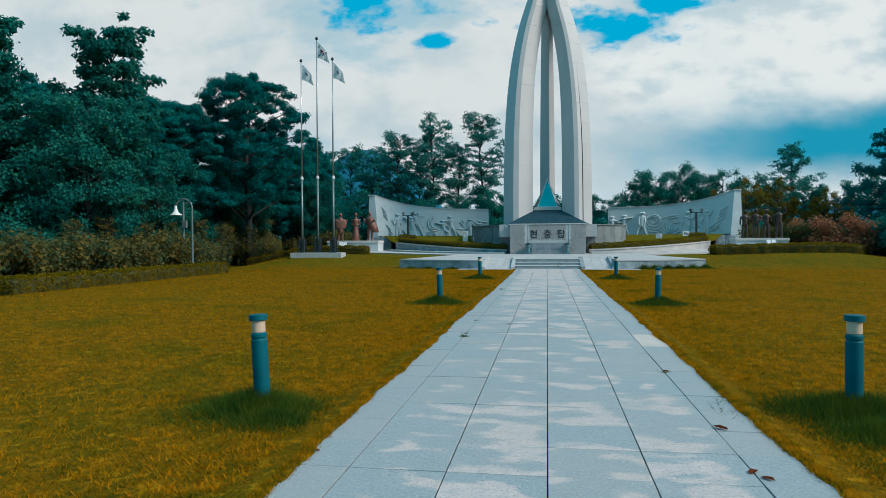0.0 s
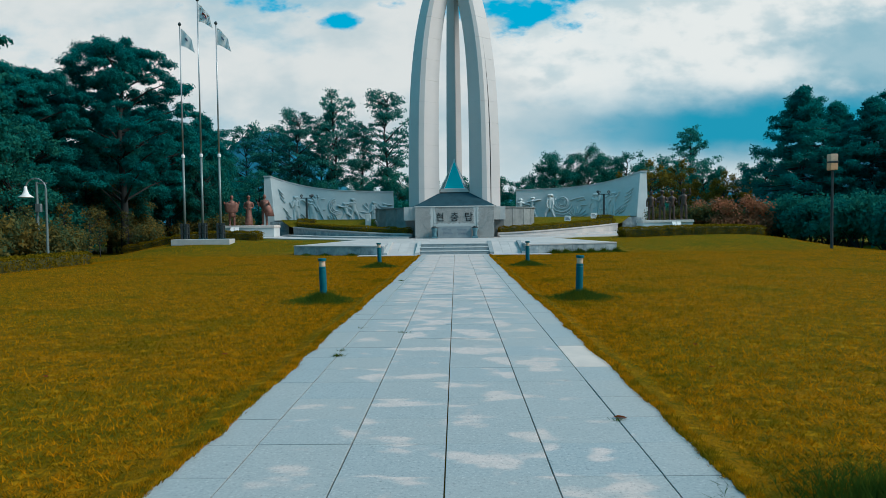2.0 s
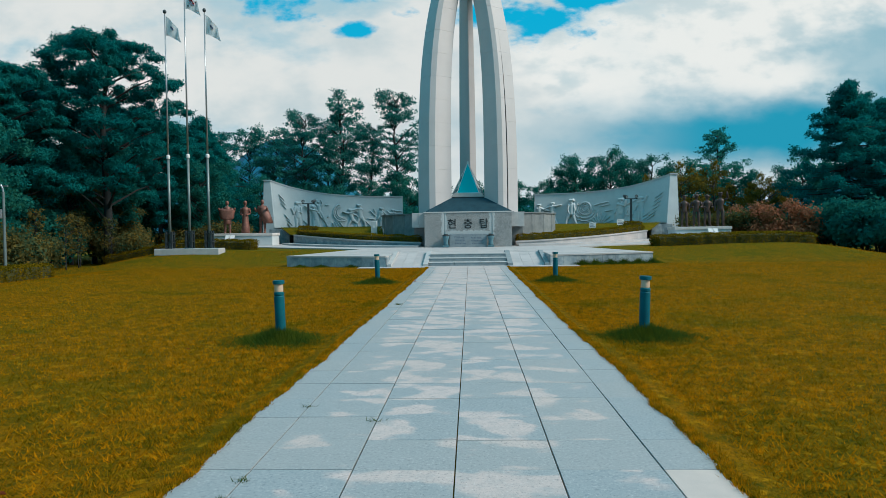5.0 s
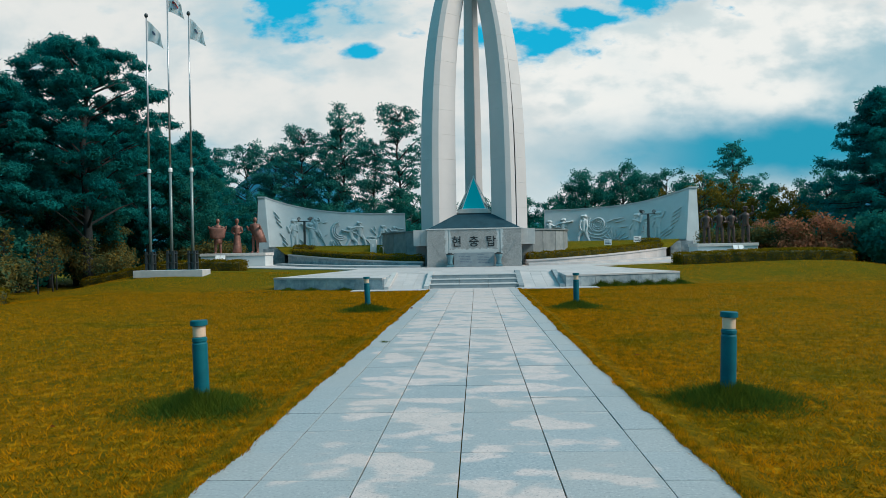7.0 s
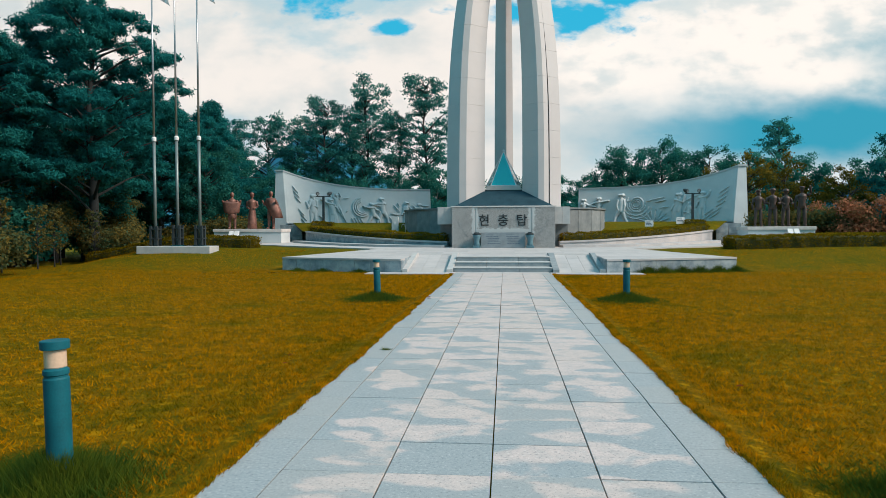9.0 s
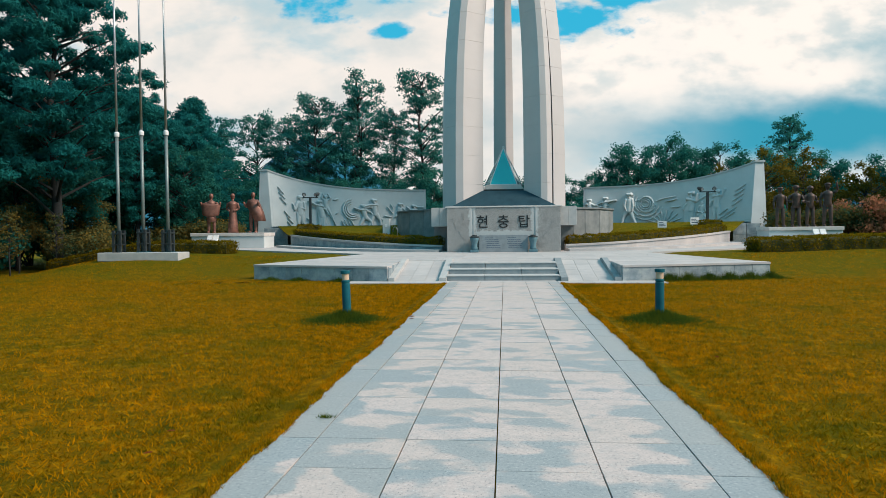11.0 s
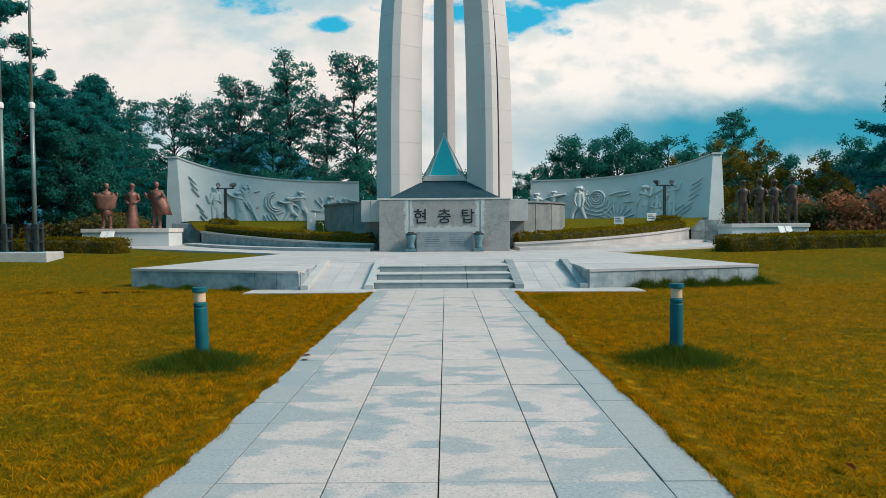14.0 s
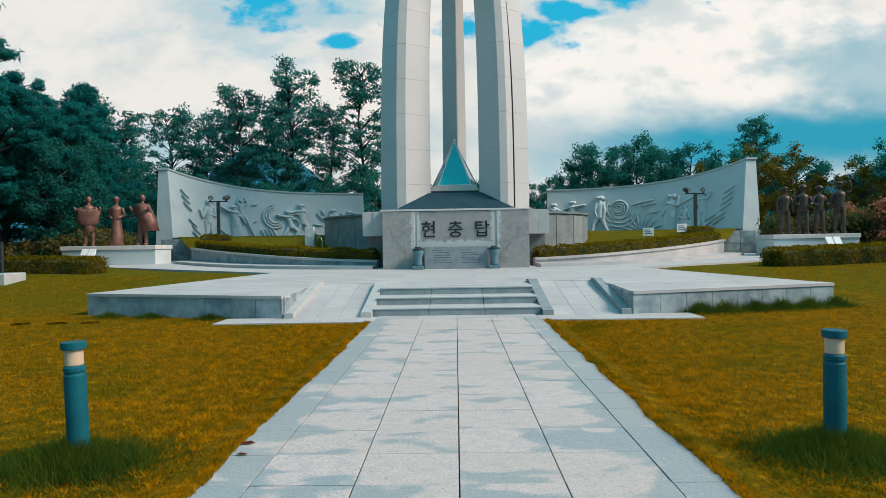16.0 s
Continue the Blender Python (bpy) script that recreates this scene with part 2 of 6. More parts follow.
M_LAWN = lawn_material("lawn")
M_PAVE = paving_material("path_granite", -20.5, 0.0092, (0.292, 0.328, 0.346), (0.550, 0.458, 0.432))
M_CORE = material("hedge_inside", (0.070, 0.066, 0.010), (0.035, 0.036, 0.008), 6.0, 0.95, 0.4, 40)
M_PALE = material("pale_granite", (0.66, 0.61, 0.58), (0.50, 0.47, 0.45), 3.0, 0.75, 0.15, 140)
M_PINK = material("pinkish_granite", (0.60, 0.51, 0.46), (0.47, 0.41, 0.38), 3.0, 0.75, 0.15, 140)
M_PLAZA = material("plaza_granite", (0.55, 0.500, 0.475), (0.38, 0.375, 0.38), 1.2, 0.65, 0.15, 120, rand=0.12)
# darker than the tread granite: the risers' shade is put into this colour
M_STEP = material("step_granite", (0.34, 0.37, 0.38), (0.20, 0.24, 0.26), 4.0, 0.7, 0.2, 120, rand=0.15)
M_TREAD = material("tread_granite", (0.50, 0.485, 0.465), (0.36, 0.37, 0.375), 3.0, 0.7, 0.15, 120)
M_STONE = material("grey_granite", (0.33, 0.32, 0.31), (0.15, 0.15, 0.155), 5.0, 0.6, 0.25, 95, spread=0.75)
def stained_stone(name):
    """Speckled grey granite with pale weathered streaks beside the name panel's joints and below it."""
    m = bpy.data.materials.new(name)
    n = Net(shader(m))
    co = n.add("ShaderNodeTexCoord").outputs["Object"]
    sep = n.add("ShaderNodeSeparateXYZ", Vector=co)
    wob = n.math("MULTIPLY", n.math("SUBTRACT", n.noise(co, 4.5, 5.0, 0.65), 0.5), 0.42)
    d = n.math("ABSOLUTE", n.math("SUBTRACT", n.math("ABSOLUTE", sep.outputs[0]), 1.22))
    side = n.smooth(n.math("ADD", d, wob), 0.16, 0.10)
    inside = n.smooth(n.math("ABSOLUTE", sep.outputs[0]), 1.25, 1.2)
    low = n.math("MULTIPLY", inside, n.smooth(n.math("ADD", n.math("ABSOLUTE", n.math("SUBTRACT", sep.outputs[2], 0.72)), wob), 0.16, 0.10))
    tall = n.smooth(n.math("ADD", sep.outputs[2], wob), 0.45, 0.6)
    pale = n.math("MULTIPLY", n.math("MULTIPLY", n.math("MAXIMUM", side, low), tall), 0.75)
    speck = n.noise(co, 45.0, 4.0, 0.75)
    big = n.noise(co, 2.2, 4.0, 0.6)
    c = n.mix(n.smooth(speck, 0.36, 0.62), (0.19, 0.185, 0.18), (0.42, 0.395, 0.375))
    c = n.mix(n.smooth(big, 0.5, 0.72, 0.0, 0.45), c, (0.16, 0.15, 0.145))
    c = n.mix(pale, c, (0.56, 0.56, 0.55))
    b = n.add("ShaderNodeBump", Strength=0.2, Distance=0.008, Height=speck)
    p = n.add("ShaderNodeBsdfPrincipled", Roughness=0.65, Normal=b.outputs[0])
    n.put(p.inputs["Base Color"], c)
    n.put(n.add("ShaderNodeOutputMaterial").inputs["Surface"], p.outputs[0])
    return m


M_STAINED = stained_stone("stained_granite")
M_PLAQUE = material("plaque_granite", (0.24, 0.27, 0.285), (0.15, 0.175, 0.19), 5.0, 0.5, 0.1, 110)
M_TOWER = material("tower_panel", (0.60, 0.555, 0.540), (0.49, 0.46, 0.452), 0.6, 0.6, 0.06, 40, spread=0.9)
M_RELIEF = material("relief_stone", (0.59, 0.625, 0.63), (0.44, 0.485, 0.50), 1.4, 0.75, 0.2, 30, spread=0.8)
M_DARKSTONE = material("dark_slab", (0.022, 0.066, 0.088), (0.012, 0.040, 0.056), 2.0, 0.7, 0.08, 60, spec=0.2)
M_BLUESTONE = material("blue_granite", (0.42, 0.46, 0.47), (0.15, 0.21, 0.245), 3.0, 0.65, 0.15, 90, rand=0.2, spread=0.35)
M_DRUM = material("plinth_granite", (0.30, 0.32, 0.32), (0.15, 0.18, 0.195), 2.5, 0.6, 0.15, 60, rand=0.25)
M_URN = material("urn_stone", (0.13, 0.25, 0.29), (0.07, 0.15, 0.18), 6.0, 0.45, 0.1, 80)
M_BRONZE = material("bronze", (0.30, 0.135, 0.100), (0.13, 0.066, 0.054), 5.0, 0.5, 0.3, 50, metal=0.35)
M_BRONZE_DARK = material("dark_bronze", (0.115, 0.072, 0.058), (0.045, 0.038, 0.037), 5.0, 0.5, 0.3, 50, metal=0.35)
M_TEAL = material("teal_paint", (0.003, 0.115, 0.145), (0.002, 0.070, 0.092), 5.0, 0.6, 0.08, 80, spec=0.2)
M_STEEL = material("pole_steel", (0.42, 0.44, 0.45), (0.28, 0.30, 0.31), 3.0, 0.35, 0.05, 60, metal=0.7)
# dark green-grey: on the flagpoles it paints in the reflected trees
M_POLE = material("lower_pole_steel", (0.20, 0.25, 0.25), (0.13, 0.17, 0.17), 3.0, 0.45, 0.05, 60, metal=0.4)
M_DARKMETAL = material("dark_metal", (0.05, 0.065, 0.07), (0.025, 0.032, 0.036), 5.0, 0.5, 0.1, 60, metal=0.3)
M_LENS = material("lamp_lens", (0.66, 0.47, 0.33), (0.48, 0.34, 0.24), 8.0, 0.35, 0.05, 60)
M_AMBER = material("amber_lens", (0.74, 0.38, 0.19), (0.60, 0.30, 0.15), 8.0, 0.35, 0.05, 60)
M_WHITE = material("white_paint", (0.78, 0.78, 0.77), (0.62, 0.63, 0.63), 6.0, 0.5, 0.05, 60)
M_RED = material("red_cloth", (0.45, 0.03, 0.03), (0.35, 0.02, 0.02), 4, 0.8)
M_BLACK = material("black_ink", (0.018, 0.020, 0.022), (0.010, 0.011, 0.012), 8, 0.5)
M_INK = material("blue_ink", (0.06, 0.10, 0.16), (0.04, 0.07, 0.12), 8, 0.7)
M_GLASS = glass_material("teal_glass", (0.006, 0.57, 0.61))
M_GLASS_CLEAR = pane_material("clear_glass", (0.82, 0.95, 0.97))
M_BARK = material("bark", (0.030, 0.034, 0.034), (0.014, 0.017, 0.018), 6.0, 0.9, 0.6, 25)
# woods tinted blue, the distance haze put into their colour
M_HILL = material("hazed_hill_forest", (0.006, 0.130, 0.200), (0.003, 0.090, 0.150), 0.02, 0.95, 0.0, 0.2)
M_PINE = leaf_material("pine_needles", (0.008, 0.165, 0.170), (0.024, 0.228, 0.200))
M_BROAD = leaf_material("dark_leaves", (0.011, 0.162, 0.154), (0.046, 0.222, 0.150))
M_LIGHT = leaf_material("open_leaves", (0.017, 0.180, 0.182), (0.060, 0.258, 0.198))
M_OLIVE = leaf_material("autumn_leaves", (0.050, 0.072, 0.018), (0.240, 0.160, 0.022))
M_SHRUB = leaf_material("shrub_leaves", (0.026, 0.110, 0.070), (0.270, 0.170, 0.030), 1.5)
M_RUST = leaf_material("red_leaves", (0.13, 0.100, 0.045), (0.62, 0.24, 0.140), 1.5)
M_HEDGE = leaf_material("hedge_leaves", (0.085, 0.082, 0.006), (0.29, 0.180, 0.009), 2.0)
M_CLOTH = leaf_material("flag_cloth", (0.80, 0.83, 0.84), (0.86, 0.87, 0.87), 0.8, 0.0, 0.55)
M_BLADE = leaf_material("grass_blades", (0.100, 0.088, 0.004), (0.64, 0.252, 0.003), 7.0, 0.0, 0.5, (0.120, 0.108, 0.004), 0.68)
M_TUFT = leaf_material("tuft_blades", (0.030, 0.082, 0.016), (0.125, 0.150, 0.014), 3.0)
M_FALLEN = leaf_material("fallen_leaves", (0.11, 0.030, 0.018), (0.38, 0.11, 0.05))


# ---- building helpers ----
def part(name, bm, mat, parent=None, label="", smooth=False):
    """Links a bmesh as one mesh object under parent."""
    me = bpy.data.meshes.new(name)
    bmesh.ops.recalc_face_normals(bm, faces=bm.faces[:])
    bm.to_mesh(me)
    bm.free()
    if smooth:
        me.polygons.foreach_set("use_smooth", [True] * len(me.polygons))
    me.materials.append(mat)
    ob = new(name, me)
    ob.parent = parent
    if label:
        tagged(ob, label)
    return ob


def thing(name, label, category, at=(0, 0, 0), group="", kind=""):
    ob = new(name)
    ob.location = at
    return tagged(ob, label, category, group, kind)


def raw(name, verts, faces, mat, parent=None):
    """A large mesh from arrays."""
    me = bpy.data.meshes.new(name)
    me.from_pydata(verts, [], faces)
    me.materials.append(mat)
    ob = new(name, me)
    ob.parent = parent
    return ob


def box(bm, x0, x1, y0, y1, z0, z1, bevel=0.0):
    r = bmesh.ops.create_cube(bm, size=1.0)
    bmesh.ops.scale(bm, vec=(x1 - x0, y1 - y0, z1 - z0), verts=r["verts"])
    bmesh.ops.translate(bm, vec=((x0 + x1) / 2, (y0 + y1) / 2, (z0 + z1) / 2), verts=r["verts"])
    if bevel:
        edges = list({e for v in r["verts"] for e in v.link_edges})
        bmesh.ops.bevel(bm, geom=edges, offset=bevel, segments=2, affect="EDGES", profile=0.5)
    return bm


def boxed(*a):
    return box(bmesh.new(), *a)


def prism(bm, low, high):
    """A closed solid between two rings of as many points."""
    a = [bm.verts.new(p) for p in low]
    b = [bm.verts.new(p) for p in high]
    k = len(a)
    for i in range(k):
        bm.faces.new((a[i], a[(i + 1) % k], b[(i + 1) % k], b[i]))
    bm.faces.new(a[::-1])
    bm.faces.new(b)
    return bm


def loft(bm, rings, cap=True):
    vs = [[bm.verts.new(p) for p in r] for r in rings]
    k = len(vs[0])
    for a, b in zip(vs, vs[1:]):
        for i in range(k):
            bm.faces.new((a[i], a[(i + 1) % k], b[(i + 1) % k], b[i]))
    if cap:
        bm.faces.new(vs[0][::-1])
        bm.faces.new(vs[-1])
    return bm


def turned(bm, profile, seg=20, at=(0, 0, 0)):
    """A solid of revolution from (radius, height) pairs."""
    return loft(bm, [[(at[0] + r * math.cos(2 * math.pi * i / seg), at[1] + r * math.sin(2 * math.pi * i / seg), at[2] + h)
                      for i in range(seg)] for r, h in profile])


def tube(bm, points, radii, seg=8):
    """A round bar along points."""
    rings = []
    for i, p in enumerate(points):
        d = (Vector(points[min(i + 1, len(points) - 1)]) - Vector(points[max(i - 1, 0)])).normalized()
        a = d.orthogonal().normalized() if abs(d.z) < 0.99 else Vector((1, 0, 0))
        b = d.cross(a)
        r = radii[i] if isinstance(radii, (list, tuple)) else radii
        rings.append([Vector(p) + r * (math.cos(2 * math.pi * k / seg) * a + math.sin(2 * math.pi * k / seg) * b) for k in range(seg)])
    return loft(bm, rings)


def step01(a, b, x):
    t = min(1.0, max(0.0, (x - a) / (b - a)))
    return t * t * (3 - 2 * t)


def ground_z(x, y):
    """Height of the lawn: level by the path, a low rise round the plaza, falling away at the sides."""
    z = -0.02 + 0.52 * step01(2.0, 8.5, y) * step01(3.0, 6.5, abs(x)) * (1 - step01(15.5, 21.0, x)) * (1 - 0.7 * step01(15.0, 19.0, -x))
    z += 0.10 * step01(9.0, 14.0, abs(x)) * step01(0.0, 9.0, y) * (1 - step01(16, 24, abs(x)))
    z -= 0.40 * step01(13.0, 19.5, -x) + 0.45 * step01(16.5, 26.0, x)
    z -= 1.2 * step01(30.0, 60.0, abs(x)) + 1.5 * step01(30, 70, y)
    return z


def plaza_z(y):
    return 0.435 + 0.0160 * (y - 2.8)


# ---- ground ----
def make_ground():
    def axis(near, far, fine, n):
        a = list(np.arange(-near, near + 0.01, fine))
        b = [near + (far - near) * (i / n) ** 3 for i in range(1, n + 1)]
        return [-v for v in reversed(b)] + a + b
    xs, ys = axis(26, 2600, 1.0, 14), axis(40, 2600, 1.0, 14)
    verts = [(x, y, ground_z(x, y)) for y in ys for x in xs]
    w = len(xs)
    faces = [(j * w + i, j * w + i + 1, (j + 1) * w + i + 1, (j + 1) * w + i) for j in range(len(ys) - 1) for i in range(w - 1)]
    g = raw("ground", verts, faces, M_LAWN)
    for p in g.data.polygons:
        p.use_smooth = True
    tagged(g, "ochre autumn lawn, short and slightly patchy", "lawn", kind="structure")


make_ground()


# ---- stairs, ramps and plaza ----
def make_plaza():
    top = thing("plaza", "pale granite plaza in front of the monument", "plaza", kind="structure")
    for s in (-1, 1):
        bm = bmesh.new()
        ring = [(s * 3.2, 1.28), (s * 7.45, 2.45), (s * 5.35, 8.6), (s * 12.8, 13.6), (s * 14.6, 17.5), (0, 17.5), (0, 3.0), (s * 1.56, 3.0), (s * 1.56, 4.1), (s * 3.2, 4.1)]
        prism(bm, [(x, y, -0.2) for x, y in ring], [(x, y, plaza_z(y)) for x, y in ring])
        part("paving", bm, M_PLAZA, top)
        a, b = Vector((s * 3.2, 1.28, 0)), Vector((s * 7.45, 2.45, 0))
        d = (b - a).normalized()
        nrm = Vector((d.y, -d.x, 0))
        if nrm.y > 0:
            nrm = -nrm
        k = 8
        for i in range(k):
            p, q = a + (b - a) * (i / k) + d * 0.004, a + (b - a) * ((i + 1) / k) - d * 0.004
            ring = [p + nrm * 0.03, q + nrm * 0.03, q, p]
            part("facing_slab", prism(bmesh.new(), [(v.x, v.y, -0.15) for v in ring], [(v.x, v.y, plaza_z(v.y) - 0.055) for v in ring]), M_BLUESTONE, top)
        ring = [a + nrm * 0.05, b + nrm * 0.05, b - nrm * 0.3, a - nrm * 0.3]
        part("coping", prism(bmesh.new(), [(v.x, v.y, plaza_z(v.y) - 0.05) for v in ring], [(v.x, v.y, plaza_z(v.y) + 0.006) for v in ring]), M_PLAZA, top)
        side = [(s * 3.17, 1.30), (s * 3.17, 4.1), (s * 3.2, 4.1), (s * 3.2, 1.30)]
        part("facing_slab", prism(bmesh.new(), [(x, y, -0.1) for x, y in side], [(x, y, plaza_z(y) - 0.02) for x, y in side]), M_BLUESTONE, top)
    return top


def make_plaza_slabs(top):
    """Thin slabs on the plaza's bed, whole ones only."""
    mesh = bpy.data.meshes.new("paving_slab")
    bm = boxed(-0.447, 0.447, -0.447, 0.447, -0.02, 0.004, 0.0)
    bm.to_mesh(mesh)
    bm.free()
    mesh.materials.append(M_PLAZA)
    for i in range(-9, 10):
        for j in range(17):
            x, y = 0.9 * i, 3.55 + 0.9 * j
            ax = abs(x) + 0.45
            lim = 7.45 - 2.1 * max(0.0, y + 0.45 - 2.45) / 6.15
            if y - 0.45 < 4.12 and 1.1 < ax < 3.7:
                continue
            if y - 0.45 < 2.9 or y > 10.0 or (y > 8.2 and abs(x) < 2.8):
                continue
            if y + 0.45 > 8.6:
                lim = 4.4
            if ax < lim - 0.02:
                ob = new("paving_slab", mesh)
                ob.parent = top
                ob.location = (x, y, plaza_z(y))
                ob.rotation_euler = (math.atan(0.016), 0, 0)


PLAZA = make_plaza()
make_plaza_slabs(PLAZA)


def make_stairs():
    st = thing("stairs", "three wide granite steps with flanking ramps", "stairs", kind="structure")
    for i in range(3):
        y, z = 1.42 + 0.66 * i, 0.145 * i
        for k in range(3):
            x0 = -1.56 + 3.12 * k / 3
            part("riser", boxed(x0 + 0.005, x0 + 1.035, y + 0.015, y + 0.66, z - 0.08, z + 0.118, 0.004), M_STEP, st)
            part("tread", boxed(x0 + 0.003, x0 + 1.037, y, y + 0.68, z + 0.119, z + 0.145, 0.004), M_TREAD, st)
    for s in (-1, 1):
        for x0, x1 in ((1.565, 1.76), (3.0, 3.168)):
            prof = [(1.22, -0.05), (1.22, 0.10), (1.42, 0.115), (3.75, 0.53), (4.1, 0.50), (4.1, -0.05)]
            # right stringers take the darker granite, their shade given as colour
            part("stringer", prism(bmesh.new(), [(s * x0, y, z) for y, z in prof], [(s * x1, y, z) for y, z in prof]), M_STEP if s * x0 > 0 else M_TREAD, st)
        for c in range(3):
            x0 = 1.76 + 1.24 * c / 3
            for r in range(4):
                y0, y1 = 1.3 + 2.8 * r / 4, 1.3 + 2.8 * (r + 1) / 4
                pts = [(x0 + 0.003, y0 + 0.003), (x0 + 0.41, y0 + 0.003), (x0 + 0.41, y1 - 0.003), (x0 + 0.003, y1 - 0.003)]
                part("ramp_slab", prism(bmesh.new(), [(s * x, y, -0.1) for x, y in pts], [(s * x, y, 0.005 + 0.445 * (y - 1.3) / 2.8) for x, y in pts]), M_PLAZA, st)
        for k in range(3):
            xa, xb = sorted((s * (1.46 + 0.93 * k), s * (1.46 + 0.93 * (k + 1) - 0.006)))
            part("apron_slab", boxed(xa, xb, 0.55, 1.33, -0.1, 0.004), M_PLAZA, st)
    for k in range(4):
        part("apron_slab", boxed(-1.45 + 0.725 * k, -1.45 + 0.725 * (k + 1) - 0.006, 0.98, 1.45, -0.1, 0.002), M_PLAZA, st)


make_stairs()


# ---- monument ----
def text_mesh(name, words, size, mat, parent, at, depth=0.01):
    """Raised letters facing -y."""
    cu = bpy.data.curves.new(name, "FONT")
    cu.offset = 0.003
    cu.body, cu.size, cu.extrude, cu.align_x, cu.align_y = words, size, depth, "CENTER", "CENTER"
    tmp = bpy.data.objects.new(name, cu)
    scene.collection.objects.link(tmp)
    bpy.context.view_layer.update()
    me = bpy.data.meshes.new_from_object(tmp.evaluated_get(bpy.context.evaluated_depsgraph_get()))
    bpy.data.objects.remove(tmp)
    me.materials.clear()
    me.materials.append(mat)
    ob = new(name, me)
    ob.parent = parent
    ob.matrix_basis = pose(*at, 90, 0, 0)
    return ob


STONE_Y = 9.62


def make_stone():
    st = thing("inscribed_stone", "grey granite name stone standing on the plaza", "monument", (0, STONE_Y, plaza_z(STONE_Y)))
    h = 1.76
    part("body", boxed(-2.24, 2.24, 0.0, 1.3, -0.1, h, 0.012), M_STAINED, st)
    # polished name panel with a worn pale band along its edges
    part("name_panel", boxed(-1.19, 1.19, -0.02, 0.05, 0.62, h - 0.01, 0.006), M_STAINED, st)
    for x0, x1 in ((-2.24, -1.25), (1.25, 2.24)):
        part("side_panel", boxed(x0, x1, -0.035, 0.05, 0.0, h - 0.004, 0.008), M_STAINED, st)
    for i in range(6):
        x0 = -2.3 + 4.6 * i / 6
        part("coping_slab", boxed(x0 + 0.003, x0 + 0.764, -0.05, 1.36, h + 0.003, h + 0.06, 0.006), M_PALE, st)
    rnd = random.Random(6)
    for sx in (-1, 1):
        for k in range(12):
            x, z, a = sx * (1.45 + 0.06 * k % 0.55 + rnd.uniform(-0.05, 0.05)), 0.35 + 0.10 * k, rnd.uniform(0, 3)
            pts = [(x + 0.07 * math.cos(a + 0.7 * j), -0.036, z + 0.07 * math.sin(a + 0.7 * j)) for j in range(5)]
            part("etching", tube(bmesh.new(), pts, [0.004, 0.008, 0.009, 0.008, 0.004], 5), M_STONE, st, "worn etched curl")
    for word, x in (("\ud604", -0.82), ("\ucda9", 0.0), ("\ud0d1", 0.80)):
        text_mesh("letter", word, 0.54, M_BLACK, st, (x, -0.027, 1.16))
    return st


STONE = make_stone()


def make_plaque():
    p = thing("plaque", "grey-blue granite plaque leaning on the name stone", "plaque", (0, STONE_Y - 0.22, plaza_z(STONE_Y)))
    bm = prism(bmesh.new(), [(-0.95, -0.10, 0), (0.95, -0.10, 0), (0.95, 0.18, 0), (-0.95, 0.18, 0)],
               [(-0.95, 0.02, 0.66), (0.95, 0.02, 0.66), (0.95, 0.18, 0.66), (-0.95, 0.18, 0.66)])
    part("slab", bm, M_PLAQUE, p)
    rnd = random.Random(4)
    for col in (-0.45, 0.42):
        for row in range(6):
            z = 0.56 - 0.075 * row
            y = -0.10 + 0.12 * z / 0.66 - 0.004
            x = col - 0.30 + rnd.random() * 0.1
            while x < col + 0.26:
                w = 0.03 + rnd.random() * 0.06
                if not (row == 0 and x > col + 0.05):
                    part("text_bar", boxed(x, x + w, y, y + 0.012, z - 0.009, z + 0.009), M_INK, p)
                x += w + 0.022


make_plaque()


def make_urn(x):
    u = thing("urn", "blue-grey stone urn beside the plaque", "urn", (x, STONE_Y - 0.30, plaza_z(STONE_Y)), "stone urns")
    part("foot", boxed(-0.17, 0.17, -0.15, 0.15, 0, 0.10, 0.01), M_URN, u)
    part("vase", turned(bmesh.new(), [(0.12, 0.10), (0.13, 0.16), (0.11, 0.24), (0.12, 0.36), (0.16, 0.46), (0.175, 0.54), (0.165, 0.575)], 20), M_URN, u, smooth=True)
    part("lid", turned(bmesh.new(), [(0.19, 0.577), (0.19, 0.60), (0.10, 0.64), (0.10, 0.67)], 20), M_DARKMETAL, u, "dark domed lid")


make_urn(-1.14)
make_urn(1.15)

TOWER_Y = 18.5
BASE_Z = 2.37


